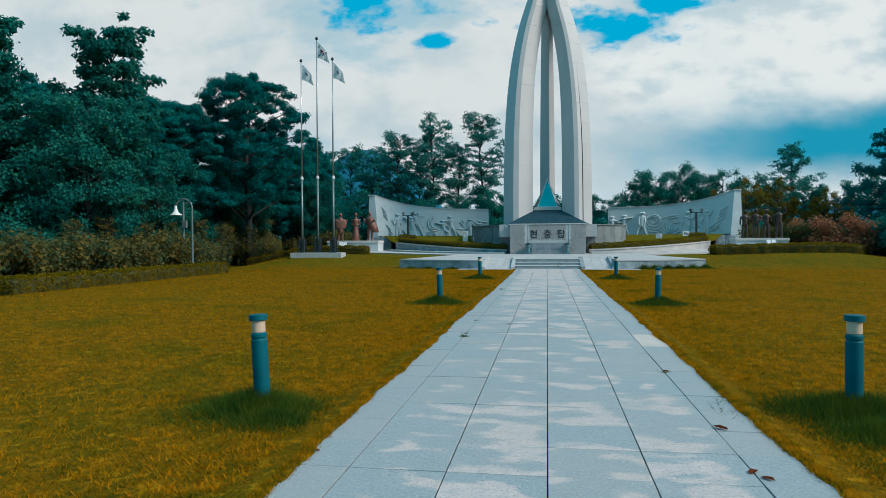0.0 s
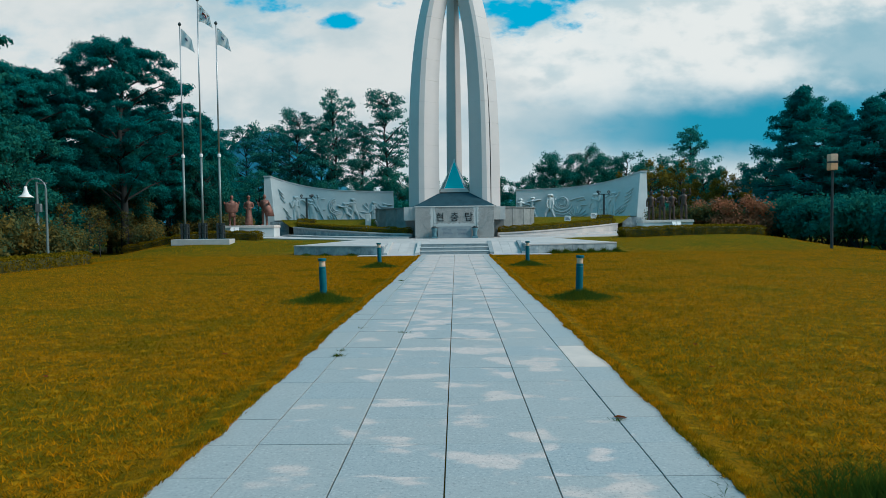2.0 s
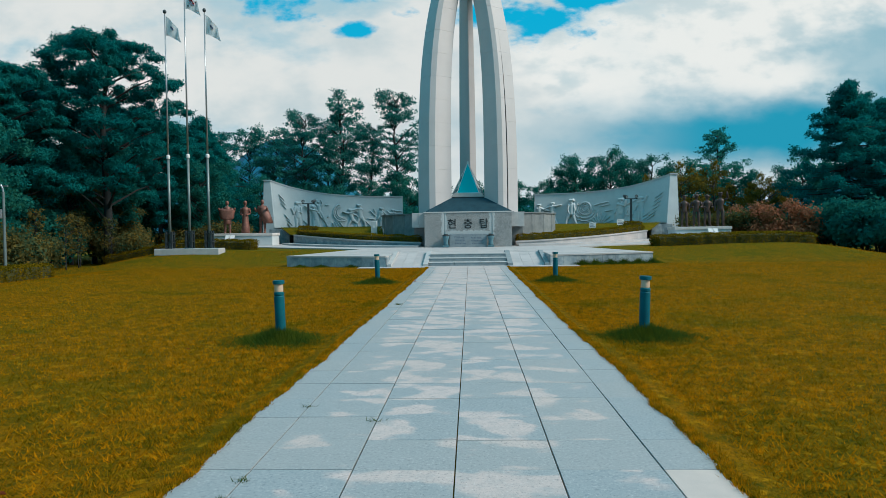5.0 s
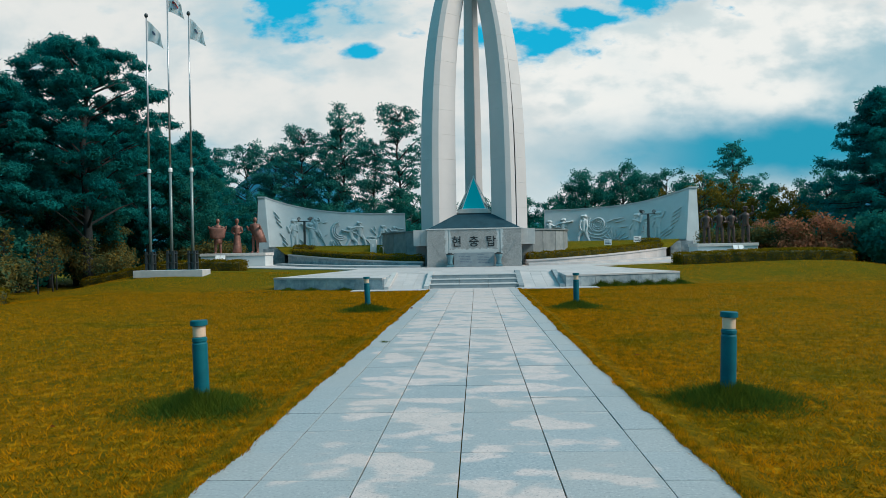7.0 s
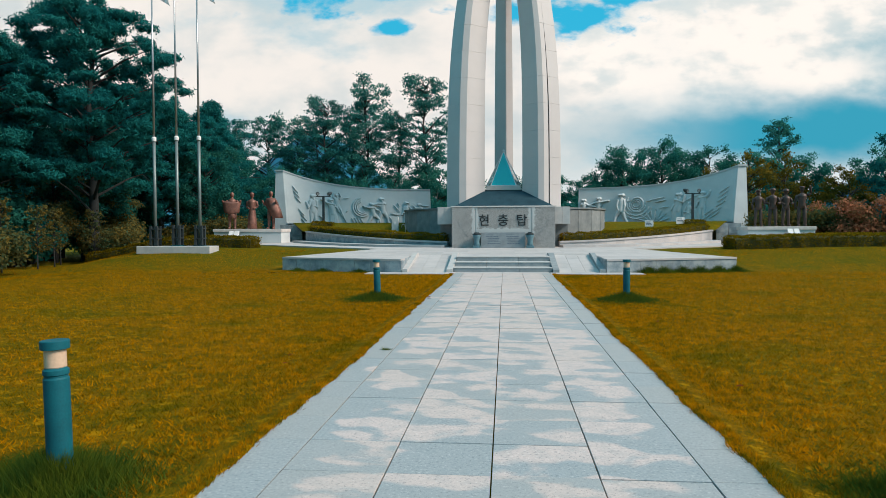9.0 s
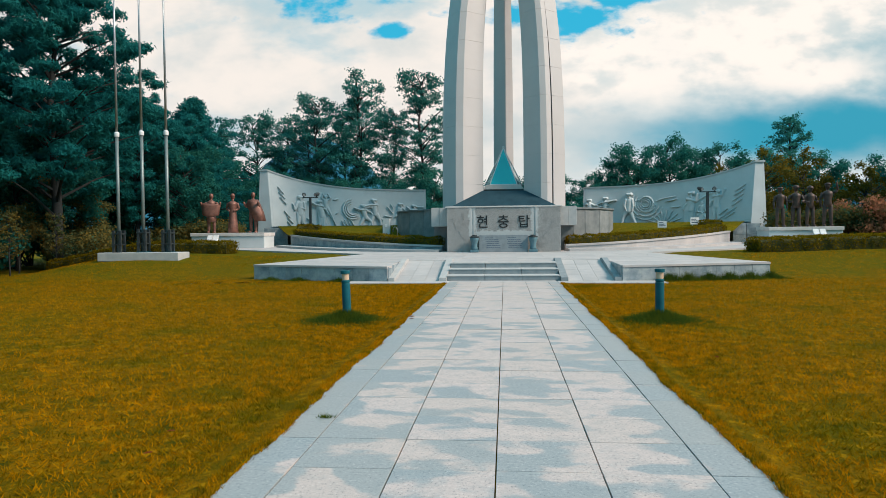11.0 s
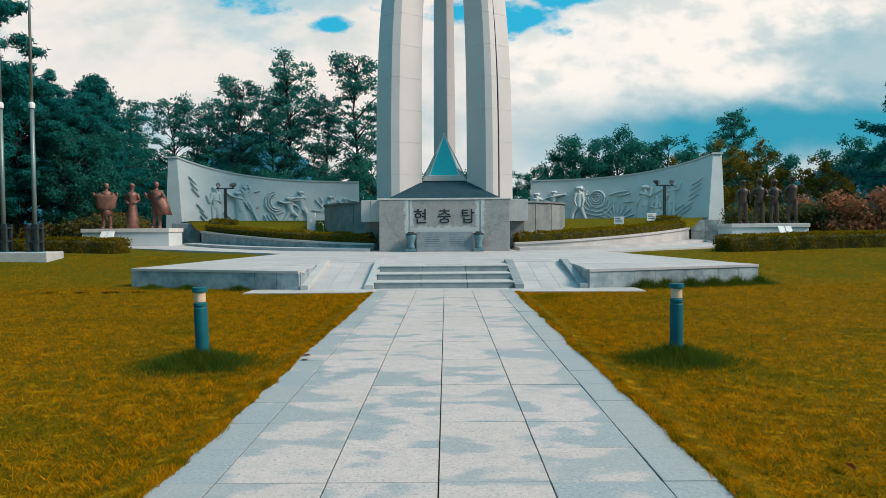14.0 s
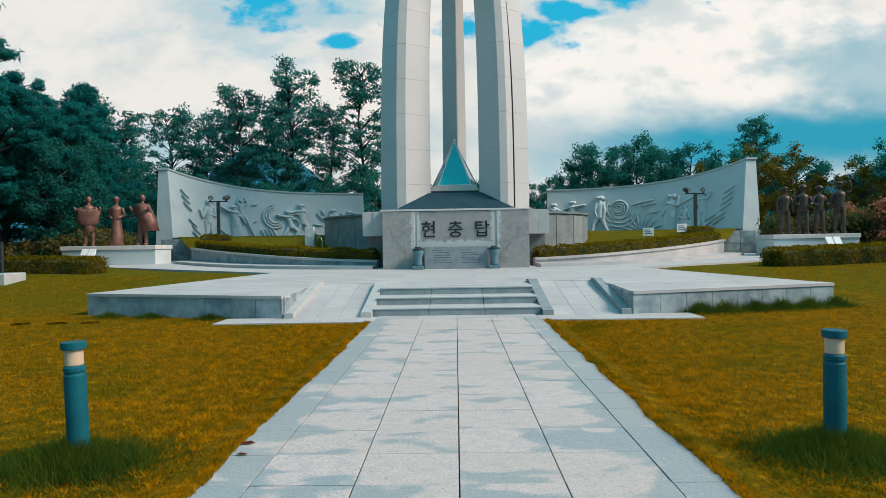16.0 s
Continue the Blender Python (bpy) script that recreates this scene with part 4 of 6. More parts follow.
def make_hedge(line, width, height, label, mat=None, density=760, size=0.055, at_z=None, group="clipped hedges"):
    """A clipped hedge along plan points, with a dense core and loose leaves."""
    rnd = np.random.default_rng(int(abs(line[0][0]) * 100 + len(line) + (7 if line[0][0] > 0 else 0)))
    base = Vector(line[0])
    hd = thing("hedge", label, "hedge", base, group)
    rings, pts, nrm = [], [], []
    k = len(line)
    for i, p in enumerate(line):
        d = (Vector(line[min(i + 1, k - 1)]) - Vector(line[max(i - 1, 0)])).normalized()
        sd = Vector((-d.y, d.x, 0))
        q = Vector(p) - base
        w = width / 2 - 0.05
        hh = height - 0.06
        rings.append([q - sd * w - Vector((0, 0, 0.15)), q - sd * w + Vector((0, 0, hh * 0.85)), q - sd * w * 0.7 + Vector((0, 0, hh)), q + sd * w * 0.7 + Vector((0, 0, hh)), q + sd * w + Vector((0, 0, hh * 0.85)), q + sd * w - Vector((0, 0, 0.15))])
        if i < k - 1:
            e = Vector(line[i + 1]) - Vector(p)
            area = e.length * (width + 2 * height)
            for _ in range(int(area * density)):
                t = rnd.random()
                c = q + e * t
                g = rnd.random() * (width + 2 * height)
                wob = 0.05 * math.sin(7 * (c.x + c.y)) + rnd.normal() * 0.025
                if g < height:
                    pt, nn = c - sd * (width / 2 + wob) + Vector((0, 0, g)), -sd
                elif g < height + width:
                    pt, nn = c + sd * (g - height - width / 2) + Vector((0, 0, height + wob * 0.8)), Vector((0, 0, 1))
                else:
                    pt, nn = c + sd * (width / 2 + wob) + Vector((0, 0, g - height - width)), sd
                pts.append(pt), nrm.append(nn)
    for end, sgn in ((0, -1), (k - 1, 1)):
        d = (Vector(line[min(end + 1, k - 1)]) - Vector(line[max(end - 1, 0)])).normalized() * sgn
        sd = Vector((-d.y, d.x, 0))
        for _ in range(int(width * height * density * 1.3)):
            pts.append(Vector(line[end]) - base + d * (0.02 + abs(rnd.normal()) * 0.06) + sd * (rnd.random() - 0.5) * width + Vector((0, 0, rnd.random() * height)))
            nrm.append(d)
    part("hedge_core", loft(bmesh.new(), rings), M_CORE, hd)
    leaf_mesh("foliage", pts, nrm, size, mat or M_HEDGE, hd, rnd)
    return hd


def make_planter(side):
    pl = thing("planter", "raised lawn bed edged by a curved stone kerb", "planter", group="planters")
    n = 20
    for i in range(n):
        a, b = bow(side, i / n), bow(side, (i + 1) / n)
        d = (b - a).normalized()

        def away(t):
            g = (bow(side, t + 0.01) - bow(side, t - 0.01)).normalized()
            o = Vector((g.y, -g.x, 0))
            return o if o.y < 0 else -o
        oa, ob_ = away(i / n), away((i + 1) / n)
        a2, b2 = a + d * 0.0015, b - d * 0.0015
        za, zb = kerb_top(i / n), kerb_top((i + 1) / n)

        def strip(k0, k1, p, q):
            return [p + oa * k0, q + ob_ * k0, q + ob_ * k1, p + oa * k1]
        ring, zs = strip(0.0, -0.25, a2, b2), (za, zb, zb, za)
        # left kerb faces away from the sun; its shade is put in as darker stone
        part("kerb_stone", prism(bmesh.new(), [(v.x, v.y, 0.3) for v in ring], [(v.x, v.y, z) for v, z in zip(ring, zs)]), M_BLUESTONE if side < 0 else M_PLAZA, pl)
        ring = strip(0.05, -0.3, a2, b2)
        part("kerb_coping", prism(bmesh.new(), [(v.x, v.y, z + 0.002) for v, z in zip(ring, zs)], [(v.x, v.y, z + 0.075) for v, z in zip(ring, zs)]), M_PLAZA, pl)
        ring = strip(0.75, 0.0, a, b)
        part("kerb_step", prism(bmesh.new(), [(v.x, v.y, 0.3) for v in ring], [(v.x, v.y, plaza_z(v.y) + 0.10) for v in ring]), M_PLAZA, pl)
    rows, cols = 10, 24
    bm = bmesh.new()
    vs = []
    for j in range(rows + 1):
        f = j / rows
        row = []
        for i in range(cols + 1):
            t = i / cols
            p = bow(side, t)
            q = wall_point(side, t, 1.6)
            if t > 0.55:
                q = q.lerp(Vector((side * 3.5, 21.0, 1.6)), (t - 0.55) / 0.45)
            g = p.lerp(q, 0.02 + 0.98 * f)
            g.z = kerb_top(t) + 0.03 + (1.72 - kerb_top(t)) * step01(0, 0.75, f)
            row.append(bm.verts.new(g))
        vs.append(row)
    for j in range(rows):
        for i in range(cols):
            bm.faces.new((vs[j][i], vs[j][i + 1], vs[j + 1][i + 1], vs[j + 1][i]))
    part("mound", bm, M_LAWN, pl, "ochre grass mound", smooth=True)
    line = []
    for i in range(17):
        t = 0.03 + 0.93 * i / 16
        p = bow(side, t) + Vector((-side * 0.25, 0.5, 0))
        line.append((p.x, p.y, kerb_top(t) + 0.02))
    make_hedge(line, 0.75, 0.36, "low clipped ochre-green hedge behind the kerb")
    p = bow(side, 0.0) + Vector((-side * 0.35, 0.7, 0))
    make_hedge([(p.x - side * 0.8, p.y + 0.5, 1.05), (p.x, p.y + 0.2, 1.05), (p.x + side * 0.05, p.y + 1.3, 1.05)], 0.7, 0.72, "clipped ochre-green hedge at the bed's corner")


make_planter(-1)
make_planter(1)


# ---- statues on plinths ----
def limb(bm, a, b, r0, r1, seg=8):
    a, b = Vector(a), Vector(b)
    tube(bm, [a, a.lerp(b, 0.08), a.lerp(b, 0.5), a.lerp(b, 0.92), b], [r0 * 0.7, r0, (r0 + r1) * 0.52, r1, r1 * 0.7], seg)


def statue_mesh(kind, h, wave=False):
    bm = bmesh.new()
    k = h / 1.75
    head = [(0.02, -0.12), (0.075, -0.09), (0.095, 0.0), (0.085, 0.08), (0.03, 0.125)]
    turned(bm, [(r * k, 1.62 * k + z * k) for r, z in head], 10)
    limb(bm, (0, 0, 1.38 * k), (0, 0, 1.55 * k), 0.055 * k, 0.05 * k)
    if kind == "robe":
        turned(bm, [(0.24 * k, 0.0), (0.22 * k, 0.3 * k), (0.17 * k, 0.8 * k), (0.15 * k, 1.0 * k), (0.20 * k, 1.25 * k), (0.20 * k, 1.36 * k), (0.06 * k, 1.44 * k)], 12)
        turned(bm, [(0.10 * k, 1.62 * k), (0.11 * k, 1.70 * k), (0.03 * k, 1.77 * k)], 10)
    else:
        for sx in (-1, 1):
            limb(bm, (0.10 * sx * k, 0, 0.9 * k), (0.13 * sx * k, -0.03 * sx, 0.06), 0.09 * k, 0.06 * k)
            limb(bm, (0.13 * sx * k, 0.05, 0.05), (0.14 * sx * k, -0.17, 0.045), 0.06, 0.05)
        turned(bm, [(0.14 * k, 0.80 * k), (0.16 * k, 0.92 * k), (0.135 * k, 1.06 * k), (0.19 * k, 1.28 * k), (0.18 * k, 1.38 * k), (0.05 * k, 1.46 * k)], 12)
    if kind == "cape":
        rings = []
        for z, x0, x1, y in ((1.42, -0.15, 0.2, 0.10), (1.2, -0.26, 0.30, 0.14), (0.85, -0.05, 0.42, 0.2), (0.5, 0.15, 0.50, 0.24)):
            rings.append([(x0 * k, -0.19, z * k), (x1 * k, -0.16, z * k), (x1 * k, y, z * k), (x0 * k, y, z * k)])
        loft(bm, rings)
    if kind == "cloth":
        rings = []
        for z, w in ((1.34, 0.40), (1.28, 0.42), (1.0, 0.38), (0.82, 0.36), (0.76, 0.30), (0.72, 0.12)):
            rings.append([(w * k * q, -0.20 - 0.05 * math.cos(2.2 * q), (z - (0.10 * (1 - q * q) if z > 1.2 else 0)) * k) for q in (-1, -0.6, -0.2, 0.2, 0.6, 1)]
                         + [(w * k * q, -0.16, (z - (0.10 * (1 - q * q) if z > 1.2 else 0)) * k) for q in (1, 0.6, 0.2, -0.2, -0.6, -1)])
        loft(bm, rings)
        turned(bm, [(0.21 * k, 0.50 * k), (0.20 * k, 0.7 * k), (0.16 * k, 0.95 * k)], 12)
    if kind == "helmet":
        turned(bm, [(0.135 * k, 1.64 * k), (0.13 * k, 1.68 * k), (0.11 * k, 1.74 * k), (0.03 * k, 1.78 * k)], 10)
    if kind == "helmet" or kind == "cap":
        turned(bm, [(0.12 * k, 1.67 * k), (0.125 * k, 1.72 * k), (0.05 * k, 1.76 * k)], 10)
    elbow = {"robe": (0.27, 0.02, 1.08), "cape": (0.30, -0.05, 1.1), "cloth": (0.36, -0.06, 1.14), "helmet": (0.31, -0.02, 1.1), "cap": (0.28, -0.02, 1.08)}[kind]
    wrist = {"robe": (0.10, -0.20, 0.98), "cape": (0.34, -0.25, 1.32), "cloth": (0.42, -0.20, 1.36), "helmet": (0.18, -0.24, 1.05), "cap": (0.27, -0.05, 0.8)}[kind]
    for sx in (-1, 1):
        if wave and sx > 0:
            limb(bm, (0.20 * k, 0, 1.36 * k), (0.36 * k, -0.02, 1.44 * k), 0.062 * k, 0.05 * k), limb(bm, (0.36 * k, -0.02, 1.44 * k), (0.30 * k, -0.08, 1.78 * k), 0.05 * k, 0.04 * k)
            continue
        s, e, w = (0.20 * sx * k, 0, 1.35 * k), (elbow[0] * sx * k, elbow[1], elbow[2] * k), (wrist[0] * sx * k, wrist[1], wrist[2] * k)
        limb(bm, s, e, 0.062 * k, 0.05 * k), limb(bm, e, w, 0.05 * k, 0.042 * k)
    return bm


def make_statue(kind, h, at, turn, mat, label, group, wave=False):
    ob = part("statue", statue_mesh(kind, h, wave), mat, None, smooth=True)
    ob.matrix_basis = pose(*at, 0, 0, turn)
    tagged(ob, label, "statue", group)


def make_statue_plinth(x0, x1, y, z1, label):
    p = thing("statue_plinth", label, "plinth", ((x0 + x1) / 2, y, 0.35), "statue plinths")
    w = (x1 - x0) / 2
    part("body", boxed(-w, w, 0, 1.5, 0, z1 - 0.35 - 0.17, 0.01), M_RELIEF, p)
    part("coping", boxed(-w - 0.04, w + 0.04, -0.05, 1.55, z1 - 0.35 - 0.168, z1 - 0.35, 0.015), M_PALE, p)


make_statue_plinth(-15.65, -11.9, 15.5, 1.40, "pale stone plinth carrying three bronze figures")
make_statue_plinth(12.05, 15.25, 14.8, 1.43, "grey stone plinth carrying four bronze figures")
for kind, h, x, turn in (("cloth", 2.02, -14.85, 12), ("robe", 1.98, -13.72, 5), ("cape", 2.06, -12.65, -8)):
    make_statue(kind, h, (x, 16.1, 1.40), turn, M_BRONZE, {"cloth": "reddish bronze figure holding out a cloth", "robe": "reddish bronze figure in a long robe", "cape": "reddish bronze figure with a hanging cape"}[kind], "bronze figures on the pale plinth")
for kind, h, x, turn in (("cap", 1.84, 12.75, 0), ("helmet", 1.90, 13.45, -10), ("helmet", 1.86, 14.08, 8), ("cap", 2.0, 14.85, -5)):
    make_statue(kind, h, (x, 15.4, 1.43), turn, M_BRONZE_DARK, "dark bronze soldier figure standing on a plinth" if kind == "helmet" else "dark bronze figure in a cap on a plinth", "bronze figures on the grey plinth", x > 14.5)


# ---- flagpoles ----
def flag_mesh(mat, parent, top, sgn, kind):
    """A hanging flag with folds, sewn to the pole's top."""
    bm = bmesh.new()
    rows, cols = 12, 14
    W, H = 0.76, 0.92
    g = []
    for j in range(rows + 1):
        v = j / rows
        row = []
        for i in range(cols + 1):
            u = i / cols
            x = sgn * (0.05 + W * u * (0.75 + 0.25 * v))
            z = -H * v * (1 - 0.25 * u) - 0.62 * u ** 1.3
            y = 0.10 * math.sin(9 * u + 3 * v) * u
            row.append(bm.verts.new((x, y, z)))
        g.append(row)
    for j in range(rows):
        for i in range(cols):
            bm.faces.new((g[j][i], g[j][i + 1], g[j + 1][i + 1], g[j + 1][i]))
    ext = bmesh.ops.solidify(bm, geom=bm.faces[:], thickness=0.008)
    fl = part("flag", bm, M_CLOTH, parent, "white cloth flag hanging in folds", smooth=True)
    fl.location = top

    def spot(u, v, r, m, name, a0=0.0, a1=6.3):
        b = bmesh.new()
        pts = []
        for q in range(13):
            t = a0 + (a1 - a0) * q / 12
            uu, vv = u + r * math.cos(t), v + r * math.sin(t)
            pts.append((sgn * (0.05 + W * uu * (0.75 + 0.25 * vv)), -0.035 + 0.10 * math.sin(9 * uu + 3 * vv) * uu, -H * vv * (1 - 0.25 * uu) - 0.62 * uu ** 1.3))
        prism(b, pts[:-1] if a1 > 6 else pts, [(x, y + 0.07, z) for x, y, z in (pts[:-1] if a1 > 6 else pts)])
        part(name, b, m, fl)
    if kind == "disc":
        spot(0.45, 0.5, 0.17, M_RED, "emblem", -2.9, 0.2)
        spot(0.45, 0.5, 0.17, M_INK, "emblem", 0.25, 3.3)
        for u, v in ((0.18, 0.2), (0.78, 0.22), (0.2, 0.82), (0.78, 0.8)):
            spot(u, v, 0.04, M_BLACK, "corner_mark")
    else:
        spot(0.45, 0.45, 0.10, M_INK, "emblem")


def make_flagpole(x, h, sgn, kind, label):
    y = 6.75
    z0 = ground_z(x, y) + 0.22
    f = thing("flagpole", label, "flagpole", (x, y, z0), "flagpoles on one base")
    part("lower_pole", tube(bmesh.new(), [(0, 0, 0), (0, 0, 4.36)], [0.066, 0.060], 12), M_POLE, f, "lower pole with a painted-in green-grey reflection of trees", smooth=True)
    part("upper_pole", tube(bmesh.new(), [(0, 0, 4.42), (0, 0, h)], [0.046, 0.026], 12), M_STEEL, f, smooth=True)
    part("collar", turned(bmesh.new(), [(0.085, 4.33), (0.09, 4.38), (0.09, 4.46), (0.07, 4.5)], 12), M_WHITE, f)
    part("finial", turned(bmesh.new(), [(0.02, h), (0.075, h + 0.05), (0.085, h + 0.11), (0.05, h + 0.18), (0.01, h + 0.2)], 12), M_DARKMETAL, f, "dark ball finial", smooth=True)
    for sx in (-1, 1):
        for sy in (-1, 1):
            part("clamp_post", boxed(sx * 0.13 - 0.045, sx * 0.13 + 0.045, sy * 0.13 - 0.045, sy * 0.13 + 0.045, 0, 0.85, 0.008), M_DARKMETAL, f, "dark metal clamp post")
    part("clamp_plate", boxed(-0.2, 0.2, -0.2, 0.2, 0.0, 0.03), M_TEAL, f)
    for z in (0.3, 0.7):
        part("clamp_band", boxed(-0.185, 0.185, -0.185, 0.185, z, z + 0.05, 0.005), M_DARKMETAL, f)
    flag_mesh(M_WHITE, f, (0, 0, h - 0.12), sgn, kind)


make_flagpole(-14.27, 11.2, 1, "plain", "steel flagpole with a limp white flag")
make_flagpole(-13.31, 12.42, 1, "disc", "tallest steel flagpole with a limp national flag")
make_flagpole(-12.36, 11.2, 1, "plain", "steel flagpole with a limp white flag")
fb = thing("flag_podium", "long pale granite podium under three flagpoles", "podium", (-13.31, 6.75, ground_z(-13.31, 6.75) - 0.1))
part("slab", boxed(-1.55, 1.55, -0.45, 0.45, 0, 0.32, 0.02), M_TREAD, fb)


# ---- lamps ----
def make_bollard(x, y, lean):
    x -= 0.76 * math.sin(radians(lean))
    b = thing("bollard_light", "teal painted bollard light with a frosted lens", "bollard", (x, y, -0.012), "path bollards")
    b.rotation_euler = (0, radians(lean), 0)
    part("post", turned(bmesh.new(), [(0.066, 0.0), (0.066, 0.575), (0.060, 0.585), (0.060, 0.595), (0.066, 0.60), (0.066, 0.625), (0.055, 0.635), (0.05, 0.64)], 56), M_TEAL, b, smooth=False)
    part("foot_ring", turned(bmesh.new(), [(0.085, 0.0), (0.085, 0.02), (0.07, 0.025)], 56), M_TEAL, b)
    part("lens", turned(bmesh.new(), [(0.052, 0.636), (0.056, 0.642), (0.056, 0.735), (0.052, 0.74)], 56), M_LENS, b, "warm frosted glass lens")
    part("cap", turned(bmesh.new(), [(0.066, 0.738), (0.075, 0.741), (0.075, 0.783), (0.072, 0.787), (0.02, 0.790)], 56), M_TEAL, b)


BOLLARDS = ((-2.38, -26.13), (2.40, -25.68), (-2.39, -16.52), (2.35, -16.42), (-2.445, -6.86), (2.40, -6.77))
LEANS = (-2.8, 0.0, -1.6, 1.8, -1.8, 0.0)
for (bx, by), lean in zip(BOLLARDS, LEANS):
    make_bollard(bx, by, lean)


def make_spot_lamp(x, y, z0, z1):
    l = thing("spot_lamp", "dark double spotlight post in the grass bed", "lamp", (x, y, z0), "spotlight posts")
    h = z1 - z0
    part("post", boxed(-0.065, 0.065, -0.05, 0.05, -0.3, h - 0.12, 0.01), M_DARKMETAL, l)
    part("crossbar", boxed(-0.42, 0.42, -0.03, 0.03, h - 0.12, h - 0.07, 0.005), M_DARKMETAL, l)
    for s in (-1, 1):
        hd = part("spot_head", tube(bmesh.new(), [(s * 0.3, -0.12, h + 0.03), (s * 0.36, 0.08, h + 0.07), (s * 0.40, 0.24, h + 0.12)], [0.085, 0.11, 0.07], 12), M_DARKMETAL, l, "round dark spotlight head")
        part("lens", tube(bmesh.new(), [(s * 0.305, -0.10, h + 0.034), (s * 0.297, -0.127, h + 0.029)], [0.07, 0.07], 12), M_STEEL, hd, "pale glass lens")
        part("bracket", boxed(s * 0.35 - 0.03, s * 0.35 + 0.03, -0.02, 0.02, h - 0.08, h + 0.0), M_DARKMETAL, l)


make_spot_lamp(-10.3, 18.2, 1.35, 3.35)
make_spot_lamp(10.3, 18.2, 1.35, 3.35)


def make_bell_lamp(x, y, h):
    l = thing("street_lamp", "slim grey lamp post with a hanging bell shade", "street lamp", (x, y, ground_z(x, y)))
    part("post", tube(bmesh.new(), [(0, 0, 0), (0, 0, h * 0.5), (0, 0, h)], [0.06, 0.05, 0.045], 10), M_POLE, l)
    pts = [(-0.42 + 0.42 * math.cos(t), 0, h + 0.42 * math.sin(t)) for t in [math.pi * j / 10 for j in range(10)]]
    part("arm", tube(bmesh.new(), pts, 0.03, 8), M_STEEL, l)
    part("shade", turned(bmesh.new(), [(0.05, 0.1), (0.07, -0.05), (0.13, -0.22), (0.30, -0.34), (0.30, -0.36), (0.10, -0.33)], 16, (-0.84, 0, h)), M_WHITE, l, "white bell shade", smooth=True)


make_bell_lamp(-16.75, -1.3, 3.28)


def make_post_lamp(x, y, h, label, mat):
    l = thing("street_lamp", label, "street lamp", (x, y, ground_z(x, y)))
    part("post", tube(bmesh.new(), [(0, 0, 0), (0, 0, h)], [0.07, 0.05], 10), mat, l)
    return l


pl = make_post_lamp(-18.0, 0.1, 3.75, "grey steel camera post with a short side arm", M_POLE)
part("arm", boxed(0, 0.45, -0.03, 0.03, 3.66, 3.72), M_POLE, pl)
part("control_box", boxed(0.02, 0.26, -0.2, -0.06, 2.45, 2.8, 0.01), M_STEEL, pl, "grey control box")
part("foot_sleeve", tube(bmesh.new(), [(0, 0, 0), (0, 0, 1.3)], [0.13, 0.12], 12), M_TEAL, pl, "thicker teal foot sleeve")
pl = make_post_lamp(17.45, 2.8, 3.62, "tall dark post with a rectangular lamp head", M_DARKMETAL)
part("lamp_head", boxed(-0.17, 0.17, -0.17, 0.17, 3.61, 3.94, 0.02), M_AMBER, pl, "warm orange square lamp head")
part("lamp_head", boxed(-0.17, 0.17, -0.17, 0.17, 4.02, 4.35, 0.02), M_LENS, pl, "cream square lamp head")
part("head_band", boxed(-0.18, 0.18, -0.18, 0.18, 3.94, 4.02, 0.01), M_DARKMETAL, pl)


def make_sign(x, y, z, turn=0, big=1.0, label="small white information sign on a short stake"):
    s = thing("sign", label, "sign", (x, y, z), "small signs")
    s.rotation_euler = (0, 0, radians(turn))
    for sx in (-1, 1):
        part("stake", boxed(sx * 0.12 - 0.015, sx * 0.12 + 0.015, 0, 0.03, -0.4, 0.1), M_STEEL, s)
    b = part("board", boxed(-0.2 * big, 0.2 * big, -0.02, 0.0, 0.1, 0.1 + 0.3 * big, 0.004), M_WHITE, s)
    for j in range(3):
        part("text_bar", boxed(-0.15 * big, 0.15 * big - 0.05 * j, -0.025, -0.018, 0.1 + (0.07 + 0.07 * j) * big, 0.1 + (0.1 + 0.07 * j) * big), M_INK, b)


def make_board(x, y):
    """A leaning white notice board with a blue foot."""
    b = thing("notice_board", "white standing notice board with a blue foot on the grass", "sign", (x, y, ground_z(x, y)))
    b.rotation_euler = (radians(-6), 0, radians(20))
    pn = part("panel", boxed(-0.19, 0.19, -0.02, 0.02, 0.16, 0.86, 0.005), M_WHITE, b)
    part("foot", boxed(-0.24, 0.24, -0.14, 0.14, -0.02, 0.16, 0.02), M_TEAL, b, "blue plastic foot")
    for z, w, h, m in ((0.78, 0.14, 0.05, M_RED), (0.60, 0.13, 0.07, M_INK), (0.46, 0.06, 0.05, M_INK), (0.30, 0.12, 0.02, M_INK)):
        part("text_bar", boxed(-w, w, -0.026, -0.019, z - h / 2, z + h / 2), m, pn)


make_board(-20.6, 5.5)
make_sign(7.15, 14.2, 1.35, 0)
make_sign(9.45, 17.4, 1.50, 10, 1.15)


def make_book(x, y, z):
    s = thing("inscription_plate", "open white plate leaning against the plinth", "plaque", (x, y, z), "inscription plates")
    for k in (-1, 1):
        p = part("leaf_plate", prism(bmesh.new(), [(k * 0.02, -0.25, 0.0), (k * 0.27, -0.25, 0.0), (k * 0.27, -0.1, 0), (k * 0.02, -0.1, 0)],
                                     [(k * 0.02, -0.05, 0.27), (k * 0.27, -0.05, 0.27), (k * 0.27, 0.0, 0.27), (k * 0.02, 0.0, 0.27)]), M_WHITE, s)
    part("stand", boxed(-0.3, 0.3, -0.1, 0.02, -0.7, 0.0), M_DARKSTONE, s)


make_book(-14.4, 15.3, 1.02)
make_book(14.1, 14.6, 1.05)
sp = thing("stone_post", "short pale stone post at the edge of the bed", "post", (-5.55, 14.6, 1.0))
